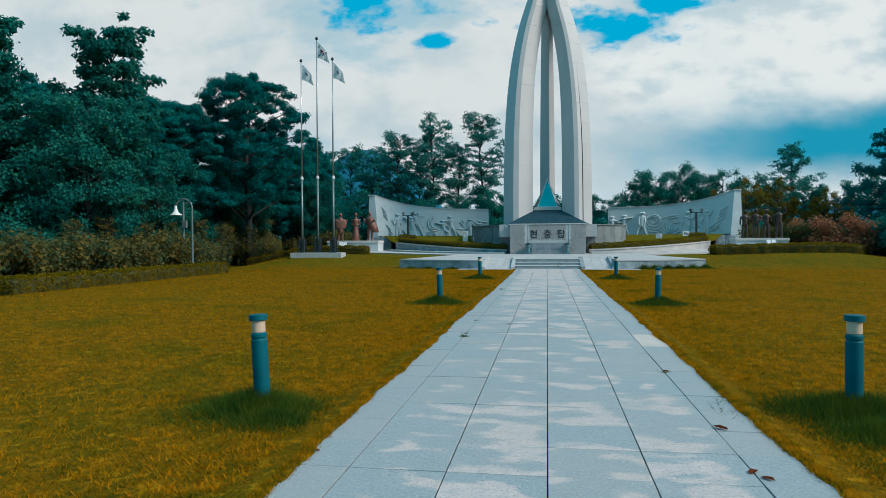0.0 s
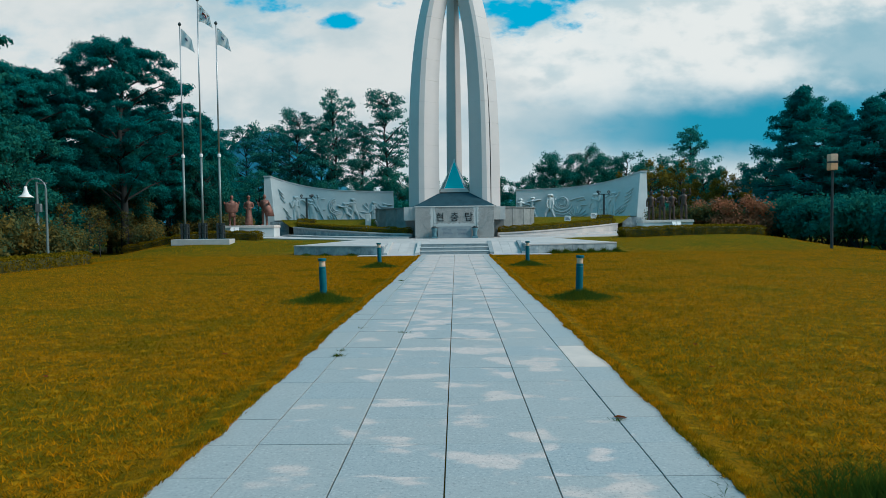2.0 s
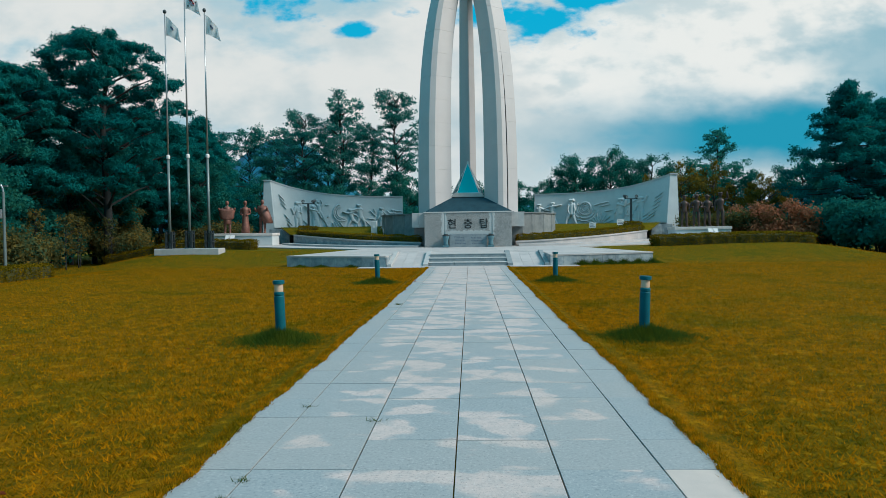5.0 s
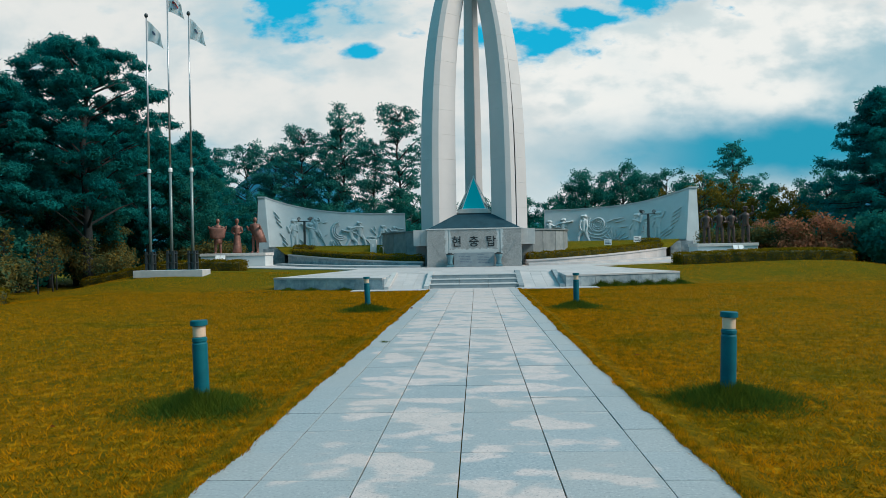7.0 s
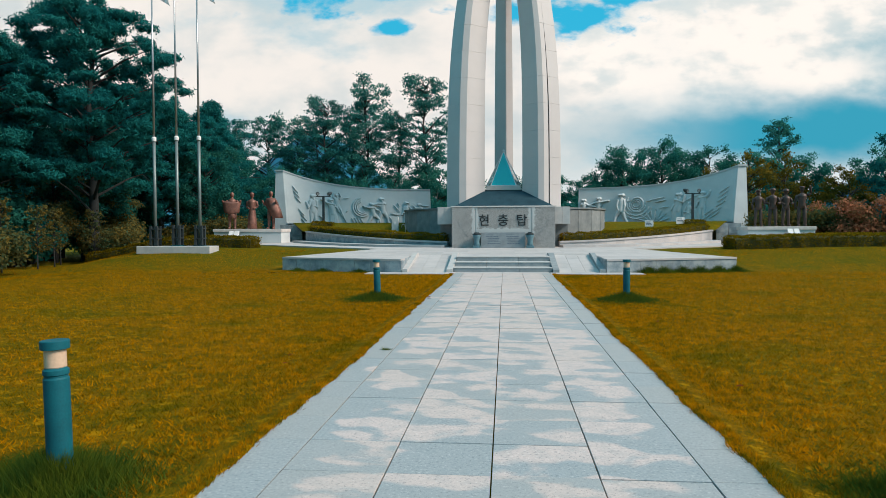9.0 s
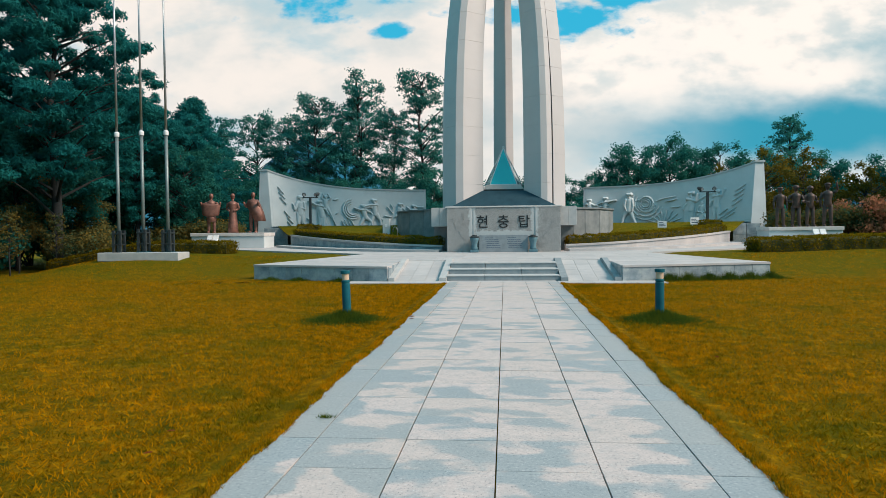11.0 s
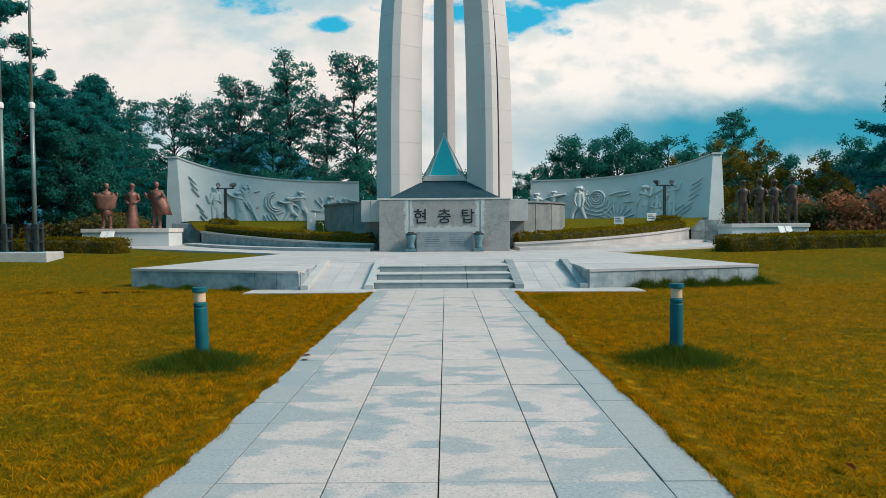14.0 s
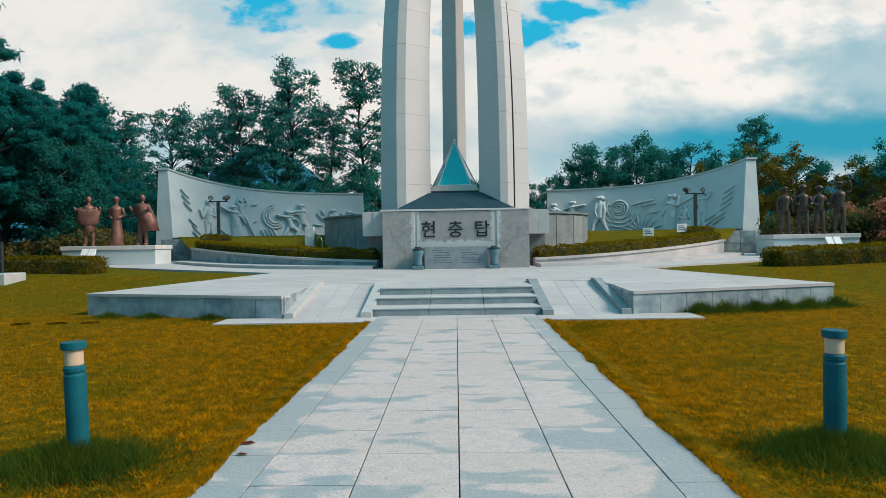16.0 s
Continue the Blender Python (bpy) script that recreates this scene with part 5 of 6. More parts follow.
part("shaft", boxed(-0.17, 0.17, -0.15, 0.15, 0, 1.0, 0.02), M_RELIEF, sp)
part("tag", boxed(-0.06, 0.06, -0.158, -0.152, 0.6, 0.75), M_WHITE, sp)


# ---- trees and shrubs ----
def crown_points(rnd, clumps, count):
    """Leaf places spread over the shells of the clumps, with their outward directions."""
    vol = np.array([c[3] * c[3] * c[4] for c in clumps]) ** 0.75
    pick = rnd.choice(len(clumps), count, p=vol / vol.sum())
    c = np.array(clumps)[pick]
    d = rnd.normal(size=(count, 3))
    d /= np.linalg.norm(d, axis=1)[:, None]
    r = rnd.random(count)[:, None] ** 0.45 * (1 + 0.18 * rnd.normal(size=(count, 1)))
    pts = c[:, :3] + d * r * c[:, [3, 3, 4]]
    return pts, d


def make_tree(label, category, seed, kind, mat, leaf=0.2, count=7000, name="tree", group="trees round the lawn"):
    """A tree ten metres high (shrubs: two) at the origin: tapered trunk, limbs to every clump, crown of leaves."""
    rnd = np.random.default_rng(seed)
    t = thing(name, label, category, group=group)
    clumps = []
    if kind == "pine":
        for i in range(210):
            h = 3.0 + 6.8 * (i / 209) ** 0.85
            full = 3.2 * math.sqrt(max(0.04, 1 - ((h - 6.0) / 4.0) ** 2)) if h > 6.0 else 3.2 - 0.22 * (6.0 - h)
            reach = full * (0.20 + 0.86 * rnd.random() ** 0.75)
            a = i * 2.4 + rnd.random()
            clumps.append((reach * math.cos(a), reach * math.sin(a), h + rnd.normal() * 0.16, 0.26 + 0.28 * rnd.random(), 0.15 + 0.16 * rnd.random()))
    elif kind == "spruce":
        for j in range(64):
            h = 0.9 + 8.8 * (j / 63)
            far = 4.9 * max(0.05, 1 - (h / 10.0) ** 2.4) * (0.6 + 0.45 * rnd.random())
            a = j * 2.4 + rnd.random() * 0.6
            for q in range(7):
                f = 0.25 + 0.12 * q
                b = a + rnd.normal() * 0.22
                clumps.append((far * f * math.cos(b), far * f * math.sin(b), h + 0.10 * far * f * f + 0.16 * rnd.normal(), 0.40 - 0.025 * q + 0.16 * rnd.random(), 0.17 + 0.10 * rnd.random()))
    elif kind == "broad":
        for i in range(64):
            d = rnd.normal(size=3)
            d /= np.linalg.norm(d)
            f = 0.55 + 0.5 * rnd.random()
            clumps.append((d[0] * 3.0 * f, d[1] * 3.0 * f, 5.7 + d[2] * 3.7 * f, 0.48 + 0.45 * rnd.random(), 0.40 + 0.32 * rnd.random()))
    elif kind == "airy":
        for j in range(26):
            # layered boughs, each a loose flat spray of small clumps
            h = 2.8 + 6.9 * (j / 25) ** 0.9
            a, far = j * 2.4 + rnd.random(), (2.7 - 0.34 * abs(h - 6.0)) * (0.35 + 0.7 * rnd.random())
            for q in range(9):
                f = 0.35 + 0.75 * rnd.random()
                b = a + rnd.normal() * 0.35
                clumps.append((far * f * math.cos(b), far * f * math.sin(b), h + 0.35 * f + 0.22 * rnd.normal(), 0.22 + 0.30 * rnd.random(), 0.11 + 0.17 * rnd.random()))
    else:
        for i in range(16):
            a, f = 2 * math.pi * rnd.random(), rnd.random() ** 0.6
            clumps.append((0.95 * f * math.cos(a), 0.95 * f * math.sin(a), 0.45 + 1.15 * rnd.random() * (1.1 - 0.5 * f), 0.3 + 0.2 * rnd.random(), 0.25 + 0.15 * rnd.random()))
    bm = bmesh.new()
    if kind == "shrub":
        for c in clumps[:7]:
            tube(bm, [(0.05 * c[0], 0.05 * c[1], -0.1), (0.5 * c[0], 0.5 * c[1], 0.45 * c[2]), c[:3]], [0.03, 0.02, 0.008], 5)
        part("stem", bm, M_BARK, t)
    else:
        top = 9.6 if kind != "broad" else 8.2
        pts = [(0.18 * math.sin(i * 1.1 + seed) * (i / 8), 0.18 * math.cos(i * 1.7 + seed) * (i / 8), -0.3 + (top + 0.3) * i / 8) for i in range(9)]
        tube(bm, pts, [(0.12 if kind == "airy" else 0.20) * (1 - 0.88 * i / 8) + 0.01 for i in range(9)], 9)
        part("trunk", bm, M_BARK, t, smooth=True)
        bm = bmesh.new()
        for c in clumps[::2 if len(clumps) < 70 else 3]:
            h0 = max(1.2, c[2] - 0.35 - 0.35 * math.hypot(c[0], c[1])) if kind != "spruce" else max(0.4, c[2] + 0.1)
            k = min(7, int((h0 + 0.3) / (top + 0.3) * 8))
            p0 = Vector(pts[k])
            p0.z = min(h0, top - 0.2)
            end = Vector(c[:3])
            mid = p0.lerp(end, 0.55) + Vector((0, 0, -0.12 if kind == "spruce" else 0.12))
            tube(bm, [p0, mid, end], [0.035, 0.020, 0.008] if kind == "airy" else [0.055, 0.032, 0.010], 5)
        part("limb", bm, M_BARK, t)
    pts, nrm = crown_points(rnd, clumps, count)
    nrm = nrm + np.array([0, 0, 0.35])
    needle = kind in ("pine", "spruce")
    leaf_mesh("crown", pts, nrm, leaf, mat, t, rnd, 1.5 if needle else 1.1, 0.17 if needle else 0.36, 3)
    return t


def plant(proto, rows, unit, first=True):
    """Stands copies of a tree at (x, y, height)."""
    for i, (x, y, h) in enumerate(rows):
        f = h / unit
        turn = (x * 37.0 + y * 53.0) % 360
        m = pose(x, y, ground_z(x, y), 0, 0, turn) @ Matrix.Scale(f, 4)
        if i == 0:
            proto.matrix_basis = m
        else:
            c = copy_thing(proto, pose(x, y, ground_z(x, y), 0, 0, turn))
            c.matrix_basis = m


rt = random.Random(21)


plant(make_tree("dark green pine with flat needle pads", "pine", 3, "pine", M_PINE, 0.135, 84000),
      [(-19.4, 10.6, 12.4), (-26.5, 14, 11.5), (-29, 3, 11.0), (-33, 20, 13.5), (36, 24, 12.5)], 10)
plant(make_tree("dark pine with an uneven needle crown", "pine", 8, "pine", M_PINE, 0.135, 84000),
      [(-23.2, 7.6, 10.4), (-20.2, 18.5, 9.0), (-23.5, 18.5, 10.2), (-31, 10, 10.5), (-25.5, 27, 11.5), (-19.0, 22.0, 8.5)], 10)
plant(make_tree("dark dense conifer with drooping boughs", "conifer", 5, "spruce", M_PINE, 0.17, 34000),
      [(-20.4, 26.0, 10.6), (-24.0, 22.0, 9.2), (-28, 17, 9.4)], 10)
# last four: unseen conifers added beyond the view to shade the right-hand shrubs
plant(make_tree("broad dark green conifer with bristling shoots", "conifer", 6, "spruce", M_PINE, 0.17, 48000),
      [(25.5, 21.5, 11.4), (30.0, 20.5, 10.4), (34.5, 18.0, 10.6), (31.0, 27.0, 11.2), (40, 21, 11.5), (32.5, 13.5, 11.0), (33.5, 7.5, 11.6), (35.0, 1.5, 11.2), (36.5, -5.0, 11.8)], 10)
plant(make_tree("dark leafy tree at the wood's edge", "tree", 9, "broad", M_BROAD, 0.155, 17000),
      [(-23.6, -1.2, 8.6), (-20.6, -3.6, 9.2), (-21.5, 3.5, 7.4), (-27, -6.5, 8.6), (-25.5, 1.8, 8.2), (-21.8, 13.5, 7.6), (-23.0, -9.5, 7.8), (-28.5, 7, 9.0), (-17.6, 18.8, 6.8), (-30, -1, 9.4)], 9.6)
plant(make_tree("thin-crowned tree with open leafy layers", "tree", 12, "airy", M_LIGHT, 0.125, 10500),
      [(-6.6, 37.0, 13.6), (-15.0, 36.5, 11.8), (-20.5, 37.5, 11.4), (27.9, 52.0, 13.4), (-24.0, 33.0, 11.0)], 10)
plant(make_tree("tall open tree with feathery boughs", "tree", 14, "airy", M_LIGHT, 0.125, 10500),
      [(-11.6, 37.0, 13.2), (-18.2, 38.5, 11.2), (-13.4, 39.0, 11.5), (-9.3, 40, 11.2), (-21.8, 33.5, 10.3), (-16.8, 40.0, 11.0)], 10)
plant(make_tree("tall leafy tree with a ragged spreading crown", "tree", 23, "airy", M_BROAD, 0.16, 20000),
      [(-20.9, -1.4, 12.2), (-24.4, -5.2, 11.8), (-27.5, -3.0, 11.5), (-24.5, 4.5, 9.8)], 10)
plant(make_tree("rounded dark green tree behind the wall", "tree", 15, "broad", M_BROAD, 0.17, 14000),
      [(9.8, 37.5, 8.0), (13.0, 38.0, 8.5), (16.6, 37.0, 7.8), (6.4, 36.0, 5.4), (20.4, 39.0, 8.2), (23.5, 36.0, 7.5), (-5.2, 33.5, 6.0), (-8.5, 33.0, 5.4), (-11.8, 32.5, 5.0), (-14.6, 31.8, 5.0), (-17.5, 31.5, 6.4), (-3.2, 36.5, 6.6), (3.2, 37.5, 6.6),
       (-21.0, 30.0, 7.6), (28.0, 33.0, 8.0), (0.6, 39.0, 6.4)], 9.6)
plant(make_tree("olive and amber autumn tree", "tree", 17, "broad", M_OLIVE, 0.20, 7000),
      [(15.2, 24.0, 5.6), (18.0, 25.5, 5.9), (20.6, 23.5, 5.0), (13.2, 25.5, 4.8), (22.6, 27, 5.8)], 9.6)
plant(make_tree("olive shrub with amber leaves", "shrub", 18, "shrub", M_SHRUB, 0.10, 2900, "shrub", "shrubs under the trees"),
      [(-18.3 - rt.random() * 0.8, -13.8 + 1.3 * i, 2.3 + rt.random() * 0.7) for i in range(14)]
      + [(-19.0 + 1.0 * i, 18.2 + rt.random() * 0.5, 2.0 + rt.random() * 0.5) for i in range(5)]
      + [(14.7 + 1.0 * i, 18.4 + rt.random() * 0.5, 1.9 + rt.random() * 0.5) for i in range(5)]
      + [(-18.6 - 0.8 * i, 10.8 + 1.2 * i, 1.9 + rt.random() * 0.7) for i in range(5)], 1.75)
plant(make_tree("dark green shrub on the slope", "shrub", 19, "shrub", M_BROAD, 0.115, 2900, "shrub", "shrubs under the trees"),
      [(-20.6 - rt.random() * 1.2, -12.5 + 1.35 * i, 1.9 + rt.random() * 0.9) for i in range(16)]
      + [(-22.0 - rt.random(), -12.0 + 1.7 * i, 2.5 + rt.random() * 1.0) for i in range(14)]
      + [(21.6 + 0.14 * i + rt.random() * 0.5, 20.5 - 1.2 * i, 2.6 + rt.random() * 0.8) for i in range(14)]
      + [(24.2 + 0.2 * i + rt.random() * 0.6, 3.0 - 1.5 * i, 2.6 + rt.random() * 0.9) for i in range(12)]
      + [(23.4 + 1.6 * i, 16.2 + rt.random() * 1.5, 2.6 + rt.random()) for i in range(8)]
      + [(-22.0 + 1.7 * i, 28.0 + rt.random(), 2.6 + rt.random()) for i in range(16)]
      + [(3.5 + 1.9 * i, 30.0 + rt.random(), 2.4 + rt.random()) for i in range(12)]
      + [(-22.5 - 1.5 * (i % 3), -10 + 3.4 * i, 3.0 + rt.random()) for i in range(10)], 1.75)
plant(make_tree("slender sapling with orange-tipped leaves", "sapling", 27, "airy", M_SHRUB, 0.30, 1500, "sapling", "saplings at the wood's edge"),
      [(-19.7, 5.0, 2.9), (-19.2, 6.4, 2.6), (-19.3, 7.6, 2.5), (-20.2, 9.3, 2.8), (-21.1, 13.0, 2.9), (-19.9, 2.2, 2.8), (-19.6, -0.6, 2.7), (-19.8, -3.4, 2.9), (-19.4, -6.2, 2.7), (-18.6, 9.4, 2.4)], 10)
plant(make_tree("low understorey tree with amber-tinged leaves", "tree", 33, "broad", M_SHRUB, 0.16, 9000, "tree", "trees round the lawn"),
      [(-22.3, 12.0, 5.6), (-20.9, 14.6, 4.4), (-24.3, 9.5, 5.2), (-22.6, 3.2, 4.6)], 9.6)
plant(make_tree("shrub turning rust red", "shrub", 20, "shrub", M_RUST, 0.10, 2900, "shrub", "rust-red shrubs"),
      [(18.2, 17.6, 2.5), (19.8, 17.0, 2.9), (21.3, 18.2, 2.6), (17.2, 19.0, 2.2)], 1.75)

make_hedge([(-15.2, -14.5 + 1.6 * i, ground_z(-15.2, -14.5 + 1.6 * i)) for i in range(9)], 0.9, 0.5, "long low clipped hedge beside the lawn", density=560, size=0.062)
make_hedge([(-18.8 + 1.27 * i, 9.7, ground_z(-18.8 + 1.27 * i, 9.7)) for i in range(7)], 1.2, 0.48, "low clipped hedge behind the flagpoles", density=620, size=0.06)
make_hedge([(9.3 + 1.3 * i, 8.9 + 0.12 * i, ground_z(9.3 + 1.3 * i, 8.9 + 0.12 * i)) for i in range(7)], 1.3, 0.5, "low clipped hedge edging the lawn", density=620, size=0.06)


# ---- far hills ----
def make_hills():
    rnd = random.Random(2)
    peaks = ((-128, 440, 70, 66), (-330, 520, 70, 150), (-20, 600, 40, 110), (190, 560, 36, 120), (330, 470, 62, 110), (470, 560, 80, 160), (-520, 600, 90, 180))
    verts, faces = [], []
    nx, ny = 190, 26
    for j in range(ny):
        for i in range(nx):
            x, y = -700 + 1400 * i / (nx - 1), 330 + 360 * j / (ny - 1)
            z = -4.0
            for px, py, h, w in peaks:
                z = max(z, h * math.exp(-((x - px) / w) ** 2 - ((y - py) / (w * 0.9)) ** 2) - 6 + 9 * noise.fractal(Vector((x, y, 0)) * 0.012, 0.8, 2.0, 4))
            verts.append((x, y, z))
    for j in range(ny - 1):
        for i in range(nx - 1):
            faces.append((j * nx + i, j * nx + i + 1, (j + 1) * nx + i + 1, (j + 1) * nx + i))
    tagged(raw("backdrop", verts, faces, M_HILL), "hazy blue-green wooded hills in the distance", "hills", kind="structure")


make_hills()


# ---- grass ----
def blades(name, pts, height, lean, width, mat, parent, rnd):
    """One thin triangle for each blade."""
    n = len(pts)
    a = rnd.random(n) * 2 * math.pi
    h = height * (0.55 + 0.9 * rnd.random(n))
    w = width * (0.7 + 0.6 * rnd.random(n))
    l = lean * h * (0.4 + rnd.random(n))
    b = rnd.random(n) * 2 * math.pi
    side = np.stack([np.cos(a) * w, np.sin(a) * w, np.zeros(n)], 1)
    tip = pts + np.stack([np.cos(b) * l, np.sin(b) * l, h], 1)
    v = np.stack([pts - side, pts + side, tip], 1).reshape(-1, 3)
    me = bpy.data.meshes.new(name)
    me.vertices.add(3 * n)
    me.vertices.foreach_set("co", v.astype(np.float32).ravel())
    me.loops.add(3 * n)
    me.loops.foreach_set("vertex_index", np.arange(3 * n, dtype=np.int32))
    me.polygons.add(n)
    me.polygons.foreach_set("loop_start", np.arange(0, 3 * n, 3, dtype=np.int32))
    me.update(calc_edges=True)
    me.materials.append(mat)
    ob = new(name, me)
    ob.parent = parent
    return ob


EDGE = np.convolve(np.random.default_rng(77).normal(size=1600), (0.15, 0.3, 0.4, 0.4, 0.3, 0.15), "same") * 0.013


def path_edge(y):
    """Half width of paving left free by the grass, a little uneven."""
    return 1.482 + 0.045 * np.clip((np.abs(y) - 13.0) / 6.0, 0.0, 1.0) + 0.010 * np.sin(1.3 * y) + 0.006 * np.sin(3.7 * y + 2.0) + np.interp(y, np.linspace(-40, 40, 1600), EDGE)


def make_grass():
    rnd = np.random.default_rng(5)
    n = 900000
    x = 1.40 + 22.0 * rnd.random(n) ** 2.4
    y = -31.0 + 39.0 * rnd.random(n)
    x = np.where(rnd.random(n) < 0.5, -x, x)
    keep = (np.abs(x) > path_edge(y * np.sign(x))) & ~((y > 0.5) & (np.abs(x) < 4.3)) & ((y < 1.1 + 0.28 * (np.abs(x) - 3.2).clip(0)) | (np.abs(x) > 8.2)) & ~((x < -11.5) & (x > -15.2) & (y > 6.2) & (y < 7.3))
    x, y = x[keep], y[keep]
    p = np.stack([x, y, np.array([ground_z(a, b) for a, b in zip(x, y)]) - 0.004], 1)
    g = blades("grass", p, 0.034, 1.1, 0.0058, M_BLADE, None, rnd)
    tagged(g, "short ochre grass blades beside the path", "grass", kind="stuff")
    n = 70000
    y = -31.0 + 31.5 * rnd.random(n)
    s = np.where(rnd.random(n) < 0.5, -1.0, 1.0)
    x = s * (path_edge(y * s) + 0.09 * rnd.random(n))
    f = blades("grass_fringe", np.stack([x, y, np.full(n, -0.015)], 1), 0.045, 0.6, 0.005, M_BLADE, None, rnd)
    tagged(f, "ragged ochre grass creeping over the path's edge", "grass", kind="stuff")


make_grass()


def make_turf_edge(side):
    """The cut edge of the turf lying over the outer slabs."""
    ys = np.arange(-32.0, 0.52, 0.03)
    jag = np.random.default_rng(7 + int(side)).normal(size=len(ys)) * 0.006
    xs = path_edge(ys * side) + jag
    verts, faces = [], []
    for x, y in zip(xs, ys):
        verts += [(side * (x + 0.004), y, 0.003), (side * (x + 0.02), y, 0.014), (side * (x + 0.12), y, 0.010), (side * (x + 0.34), y, -0.022)]
    for i in range(len(ys) - 1):
        for k in range(3):
            a = 4 * i + k
            faces.append((a, a + 4, a + 5, a + 1) if side > 0 else (a, a + 1, a + 5, a + 4))
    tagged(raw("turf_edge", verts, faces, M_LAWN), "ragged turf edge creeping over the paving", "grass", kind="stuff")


make_turf_edge(-1.0)
make_turf_edge(1.0)


def make_tuft(x, y, seed, wide=0.52, tall=0.135, count=8500):
    rnd = np.random.default_rng(seed)
    r = wide * np.minimum(np.abs(rnd.normal(size=count)) * 0.55, 1.05 + 0.1 * rnd.random(count))
    a = rnd.random(count) * 2 * math.pi
    p = np.stack([1.25 * r * np.cos(a), r * np.sin(a), np.zeros(count)], 1)
    n = len(p)
    hmul = np.clip(1.25 - r / wide, 0.3, 1.2)
    ob = blades("grass_tuft", p, tall, 0.55, 0.0045, M_TUFT, None, rnd)
    ob.location = (x, y, -0.025)
    co = np.empty(9 * n, np.float32)
    ob.data.vertices.foreach_get("co", co)
    co = co.reshape(n, 3, 3)
    co[:, 2, 2] *= hmul
    ob.data.vertices.foreach_set("co", co.ravel())
    tagged(ob, "unmown dark green grass left standing in the lawn", "grass", "unmown grass tufts", "stuff")


for k, (bx, by) in enumerate(BOLLARDS):
    make_tuft(bx, by - 0.03, 40 + k, 0.55 if k != 1 else 0.75)
for k, (gx, gy, gw, gt) in enumerate(((2.35, -26.35, 0.50, 0.11), (2.75, -26.75, 0.55, 0.10), (2.45, -27.25, 0.48, 0.09), (3.0, -26.1, 0.5, 0.10), (-2.1, -26.5, 0.45, 0.08))):
    make_tuft(gx, gy, 80 + k, gw, gt, 3400)
for k, (gx, gy) in enumerate(((4.5, 1.45), (5.0, 1.55), (5.6, 1.7), (6.2, 1.9), (6.8, 2.05), (7.4, 2.25), (-6.8, 2.0), (-5.9, 1.8), (-4.6, 1.45))):
    make_tuft(gx, gy, 60 + k, 0.42, 0.17 if gx > 0 else 0.09, 1500)


def make_fallen_leaf(x, y, z, size, turn):
    bm = bmesh.new()
    pts = [(0.5, 0), (0.15, 0.22), (-0.3, 0.2), (-0.5, 0), (-0.3, -0.2), (0.15, -0.22)]
    c = bm.verts.new((0, 0, 0.02 * size))
    vs = [bm.verts.new((px * size, py * size, size * (0.12 * abs(py) * 4 * (1 if px > 0 else 0.5) + 0.03))) for px, py in pts]
    for i in range(6):
        bm.faces.new((c, vs[i], vs[(i + 1) % 6]))
    bmesh.ops.solidify(bm, geom=bm.faces[:], thickness=0.002)
    ob = part("fallen_leaf", bm, M_FALLEN)
    ob.matrix_basis = pose(x, y, z + 0.004, 0, 0, turn)
    tagged(ob, "dry curled red-brown fallen leaf", "leaf", "fallen leaves")


rl = random.Random(9)
for lx, ly, ls in ((1.22, -24.15, 0.10), (1.24, -26.30, 0.13), (1.20, -27.25, 0.10), (1.25, -27.36, 0.09), (-1.45, -6.5, 0.11), (-1.42, -6.74, 0.08), (-1.50, -27.2, 0.06)):
    make_fallen_leaf(lx, ly, 0.0, ls, rl.uniform(0, 360))
for k in range(26):
    s = -1 if k % 2 else 1
    make_fallen_leaf(s * rl.uniform(1.7, 6.5), rl.uniform(-29, -2), 0.015, rl.uniform(0.06, 0.10), rl.uniform(0, 360))


def make_stepping_stone(x, y, w):
    st = part("stepping_stone", boxed(-w / 2, w / 2, -0.16, 0.16, -0.05, 0.0, 0.006), M_STEP)
    st.matrix_basis = pose(x, y, ground_z(x, y), 0, 0, 7 * x)
    tagged(st, "flat grey stepping stone sunk in the lawn", "stone", "stepping stones")


for sx, sw in ((-8.7, 0.5), (-8.0, 0.45), (-7.35, 0.5), (-6.75, 0.4)):
    make_stepping_stone(sx, 1.15 + 0.05 * sx % 0.1, sw)


def make_standpipe(x, y, z):
    p = thing("standpipe", "small bent grey water pipe beside the plinth", "pipe", (x, y, z))
    part("pipe", tube(bmesh.new(), [(0, 0, -0.1), (0, 0, 0.42), (-0.03, 0, 0.52), (-0.10, 0, 0.56), (-0.17, 0, 0.52), (-0.20, 0, 0.40)], 0.022, 8), M_STEEL, p, smooth=True)
    part("tap", boxed(-0.225, -0.175, -0.03, 0.03, 0.33, 0.40, 0.005), M_DARKMETAL, p)


make_standpipe(-4.85, 13.4, 1.05)


def make_weed(x, y, seed, count=160):
    rnd = np.random.default_rng(seed)
    q = rnd.normal(size=(count, 2)) * (0.028, 0.014)
    ob = blades("weed", np.column_stack([q, np.zeros(count)]), 0.032, 1.2, 0.004, M_TUFT, None, rnd)
    ob.location = (x, y, -0.01)
    tagged(ob, "small weed growing in a slab joint", "weed", "weeds in the joints")


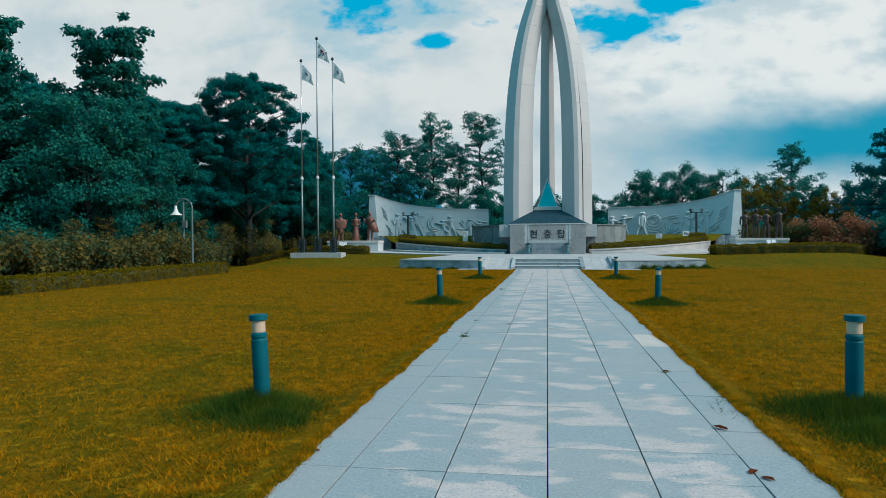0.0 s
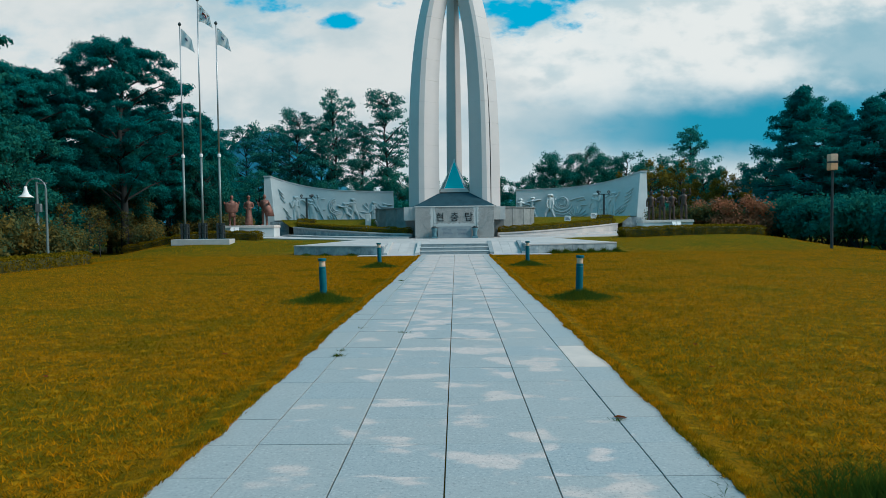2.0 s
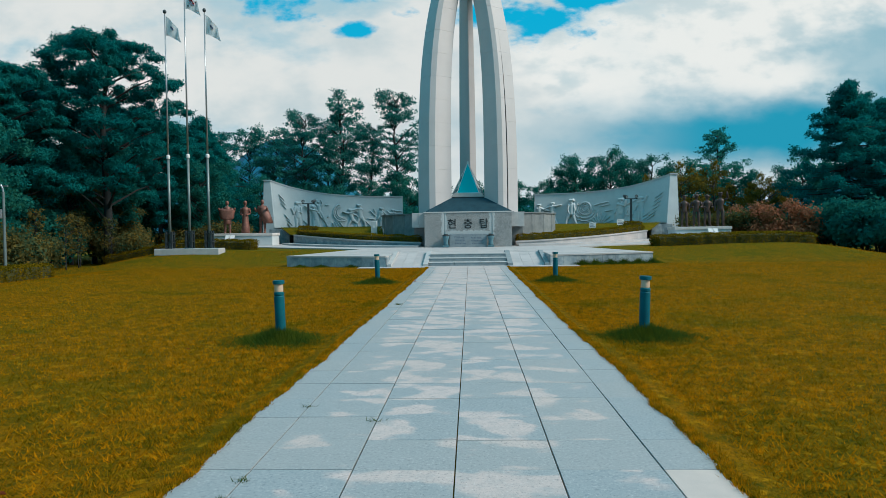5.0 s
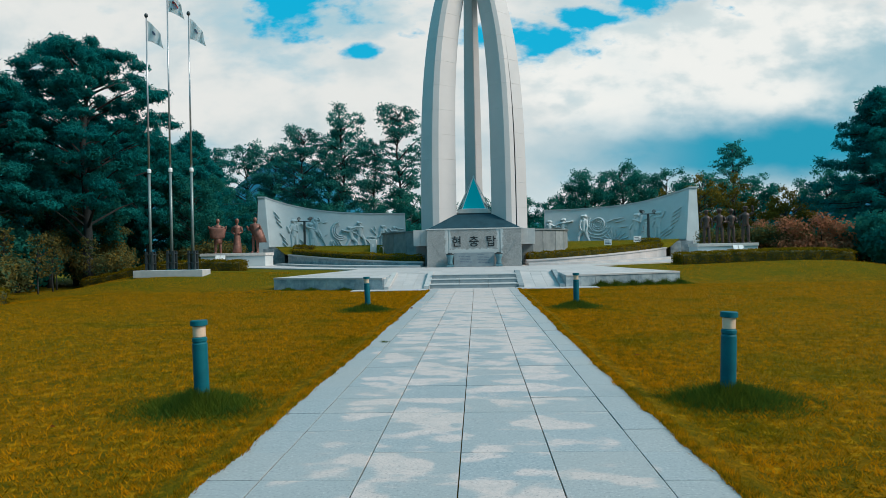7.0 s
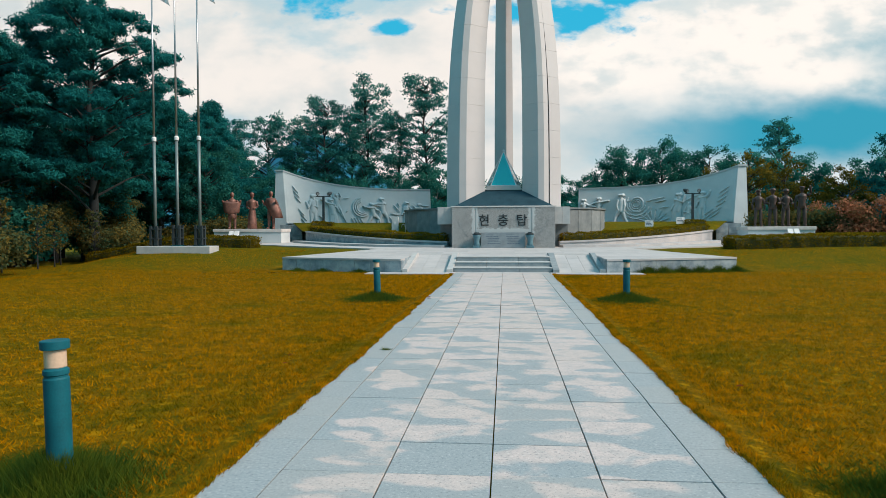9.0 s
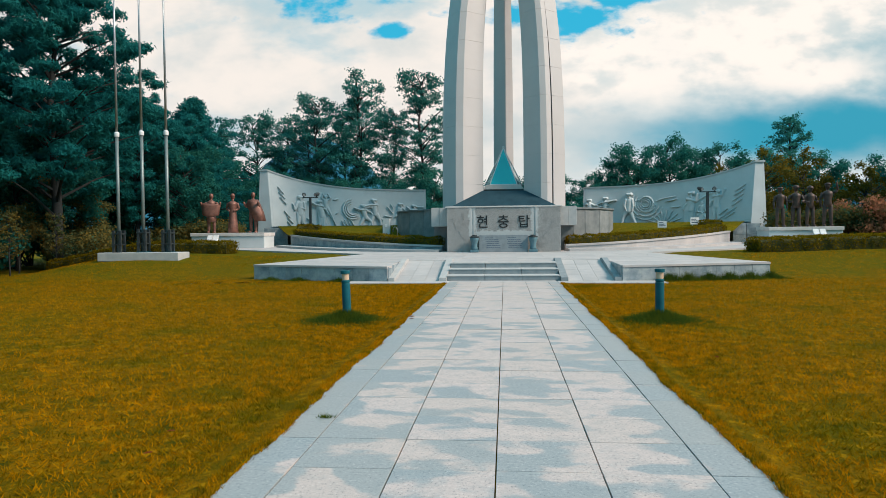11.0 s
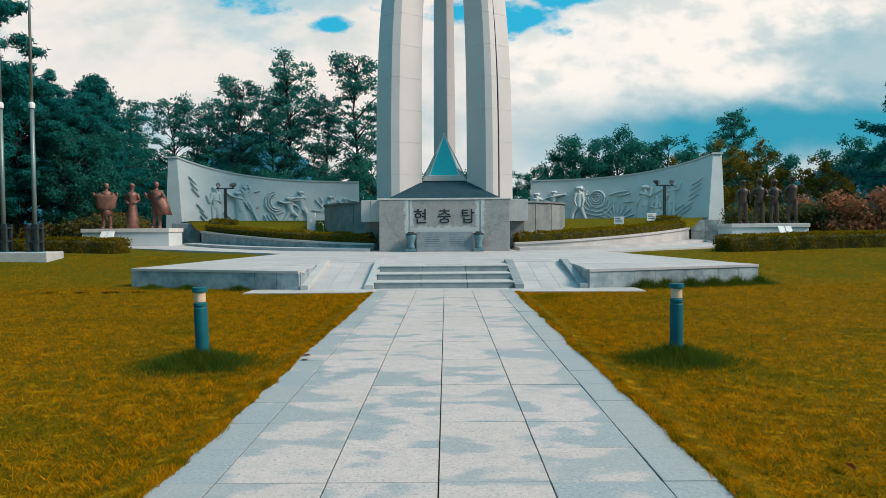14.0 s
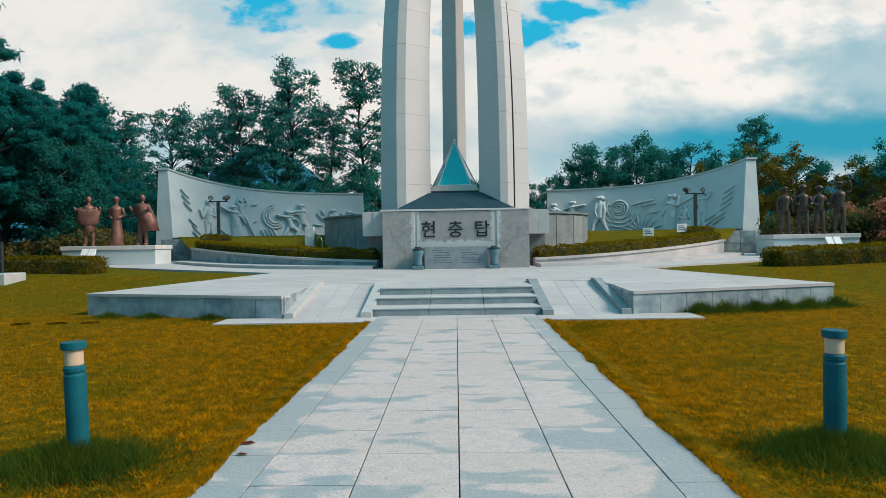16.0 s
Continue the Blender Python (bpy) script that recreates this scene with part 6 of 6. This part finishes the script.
for k, (wx, wy) in enumerate(((-1.2, -21.80), (-1.2, -21.5), (-0.6, -20.3), (-1.28, -12.42), (-1.2, -19.9), (1.2, -24.2))):
    make_weed(wx, wy, 90 + k, 130 if k in (0, 3) else 24)


# ---- path of granite slabs ----
def slab_mesh(name, w, l):
    bm = box(bmesh.new(), -w / 2 + 0.0042, w / 2 - 0.0042, -l / 2 + 0.0018, l / 2 - 0.0018, -0.06, 0.0)
    top = [e for e in bm.edges if all(v.co.z > -0.01 for v in e.verts)]
    bmesh.ops.bevel(bm, geom=top, offset=0.0014, segments=1, affect="EDGES")
    me = bpy.data.meshes.new(name)
    bm.to_mesh(me)
    bm.free()
    return me


def make_path():
    path = thing("path", "straight granite slab path drying in patches", "path", kind="structure")
    part("bedding", boxed(-1.59, 1.59, -40, 1.0, -0.12, -0.022), M_DARKSTONE, path, "dark joint bedding")
    pitch, y0 = 0.5606, -28.60
    inner, edge = slab_mesh("slab", 0.6, pitch), slab_mesh("edge_slab", 0.39, pitch)
    pale = slab_mesh("pale_slab", 0.39, 2 * pitch)
    inner.materials.append(M_PAVE), edge.materials.append(M_PAVE), pale.materials.append(M_PINK)
    rest = bmesh.new()
    rp = random.Random(31)
    for r in range(-20, 53):
        y = y0 + pitch * (r + 0.5)
        if y > 0.85:
            continue
        near = -28.65 < y < -0.3
        for c in range(6):
            x = (-1.395, -0.9, -0.3, 0.3, 0.9, 1.395)[c]
            w = 0.39 if c in (0, 5) else 0.6
            if not near:
                box(rest, x - w / 2 + 0.004, x + w / 2 - 0.004, y - pitch / 2 + 0.003, y + pitch / 2 - 0.003, -0.06, 0.0)
                continue
            if c == 5 and r in (11, 12):
                if r == 11:
                    ob = new("slab", pale)
                    ob.parent, ob.location = path, (x, y + pitch / 2, 0.001)
                    tagged(ob, "paler replaced slab")
                continue
            ob = new("slab", edge if w < 0.5 else inner)
            ob.parent = path
            ob.location = (x, y, rp.uniform(-0.003, 0.002))
            ob.rotation_euler = (rp.gauss(0, 0.002), rp.gauss(0, 0.002), 0)
    tagged(part("far_slabs", rest, M_PAVE, path), kind="stuff")


make_path()
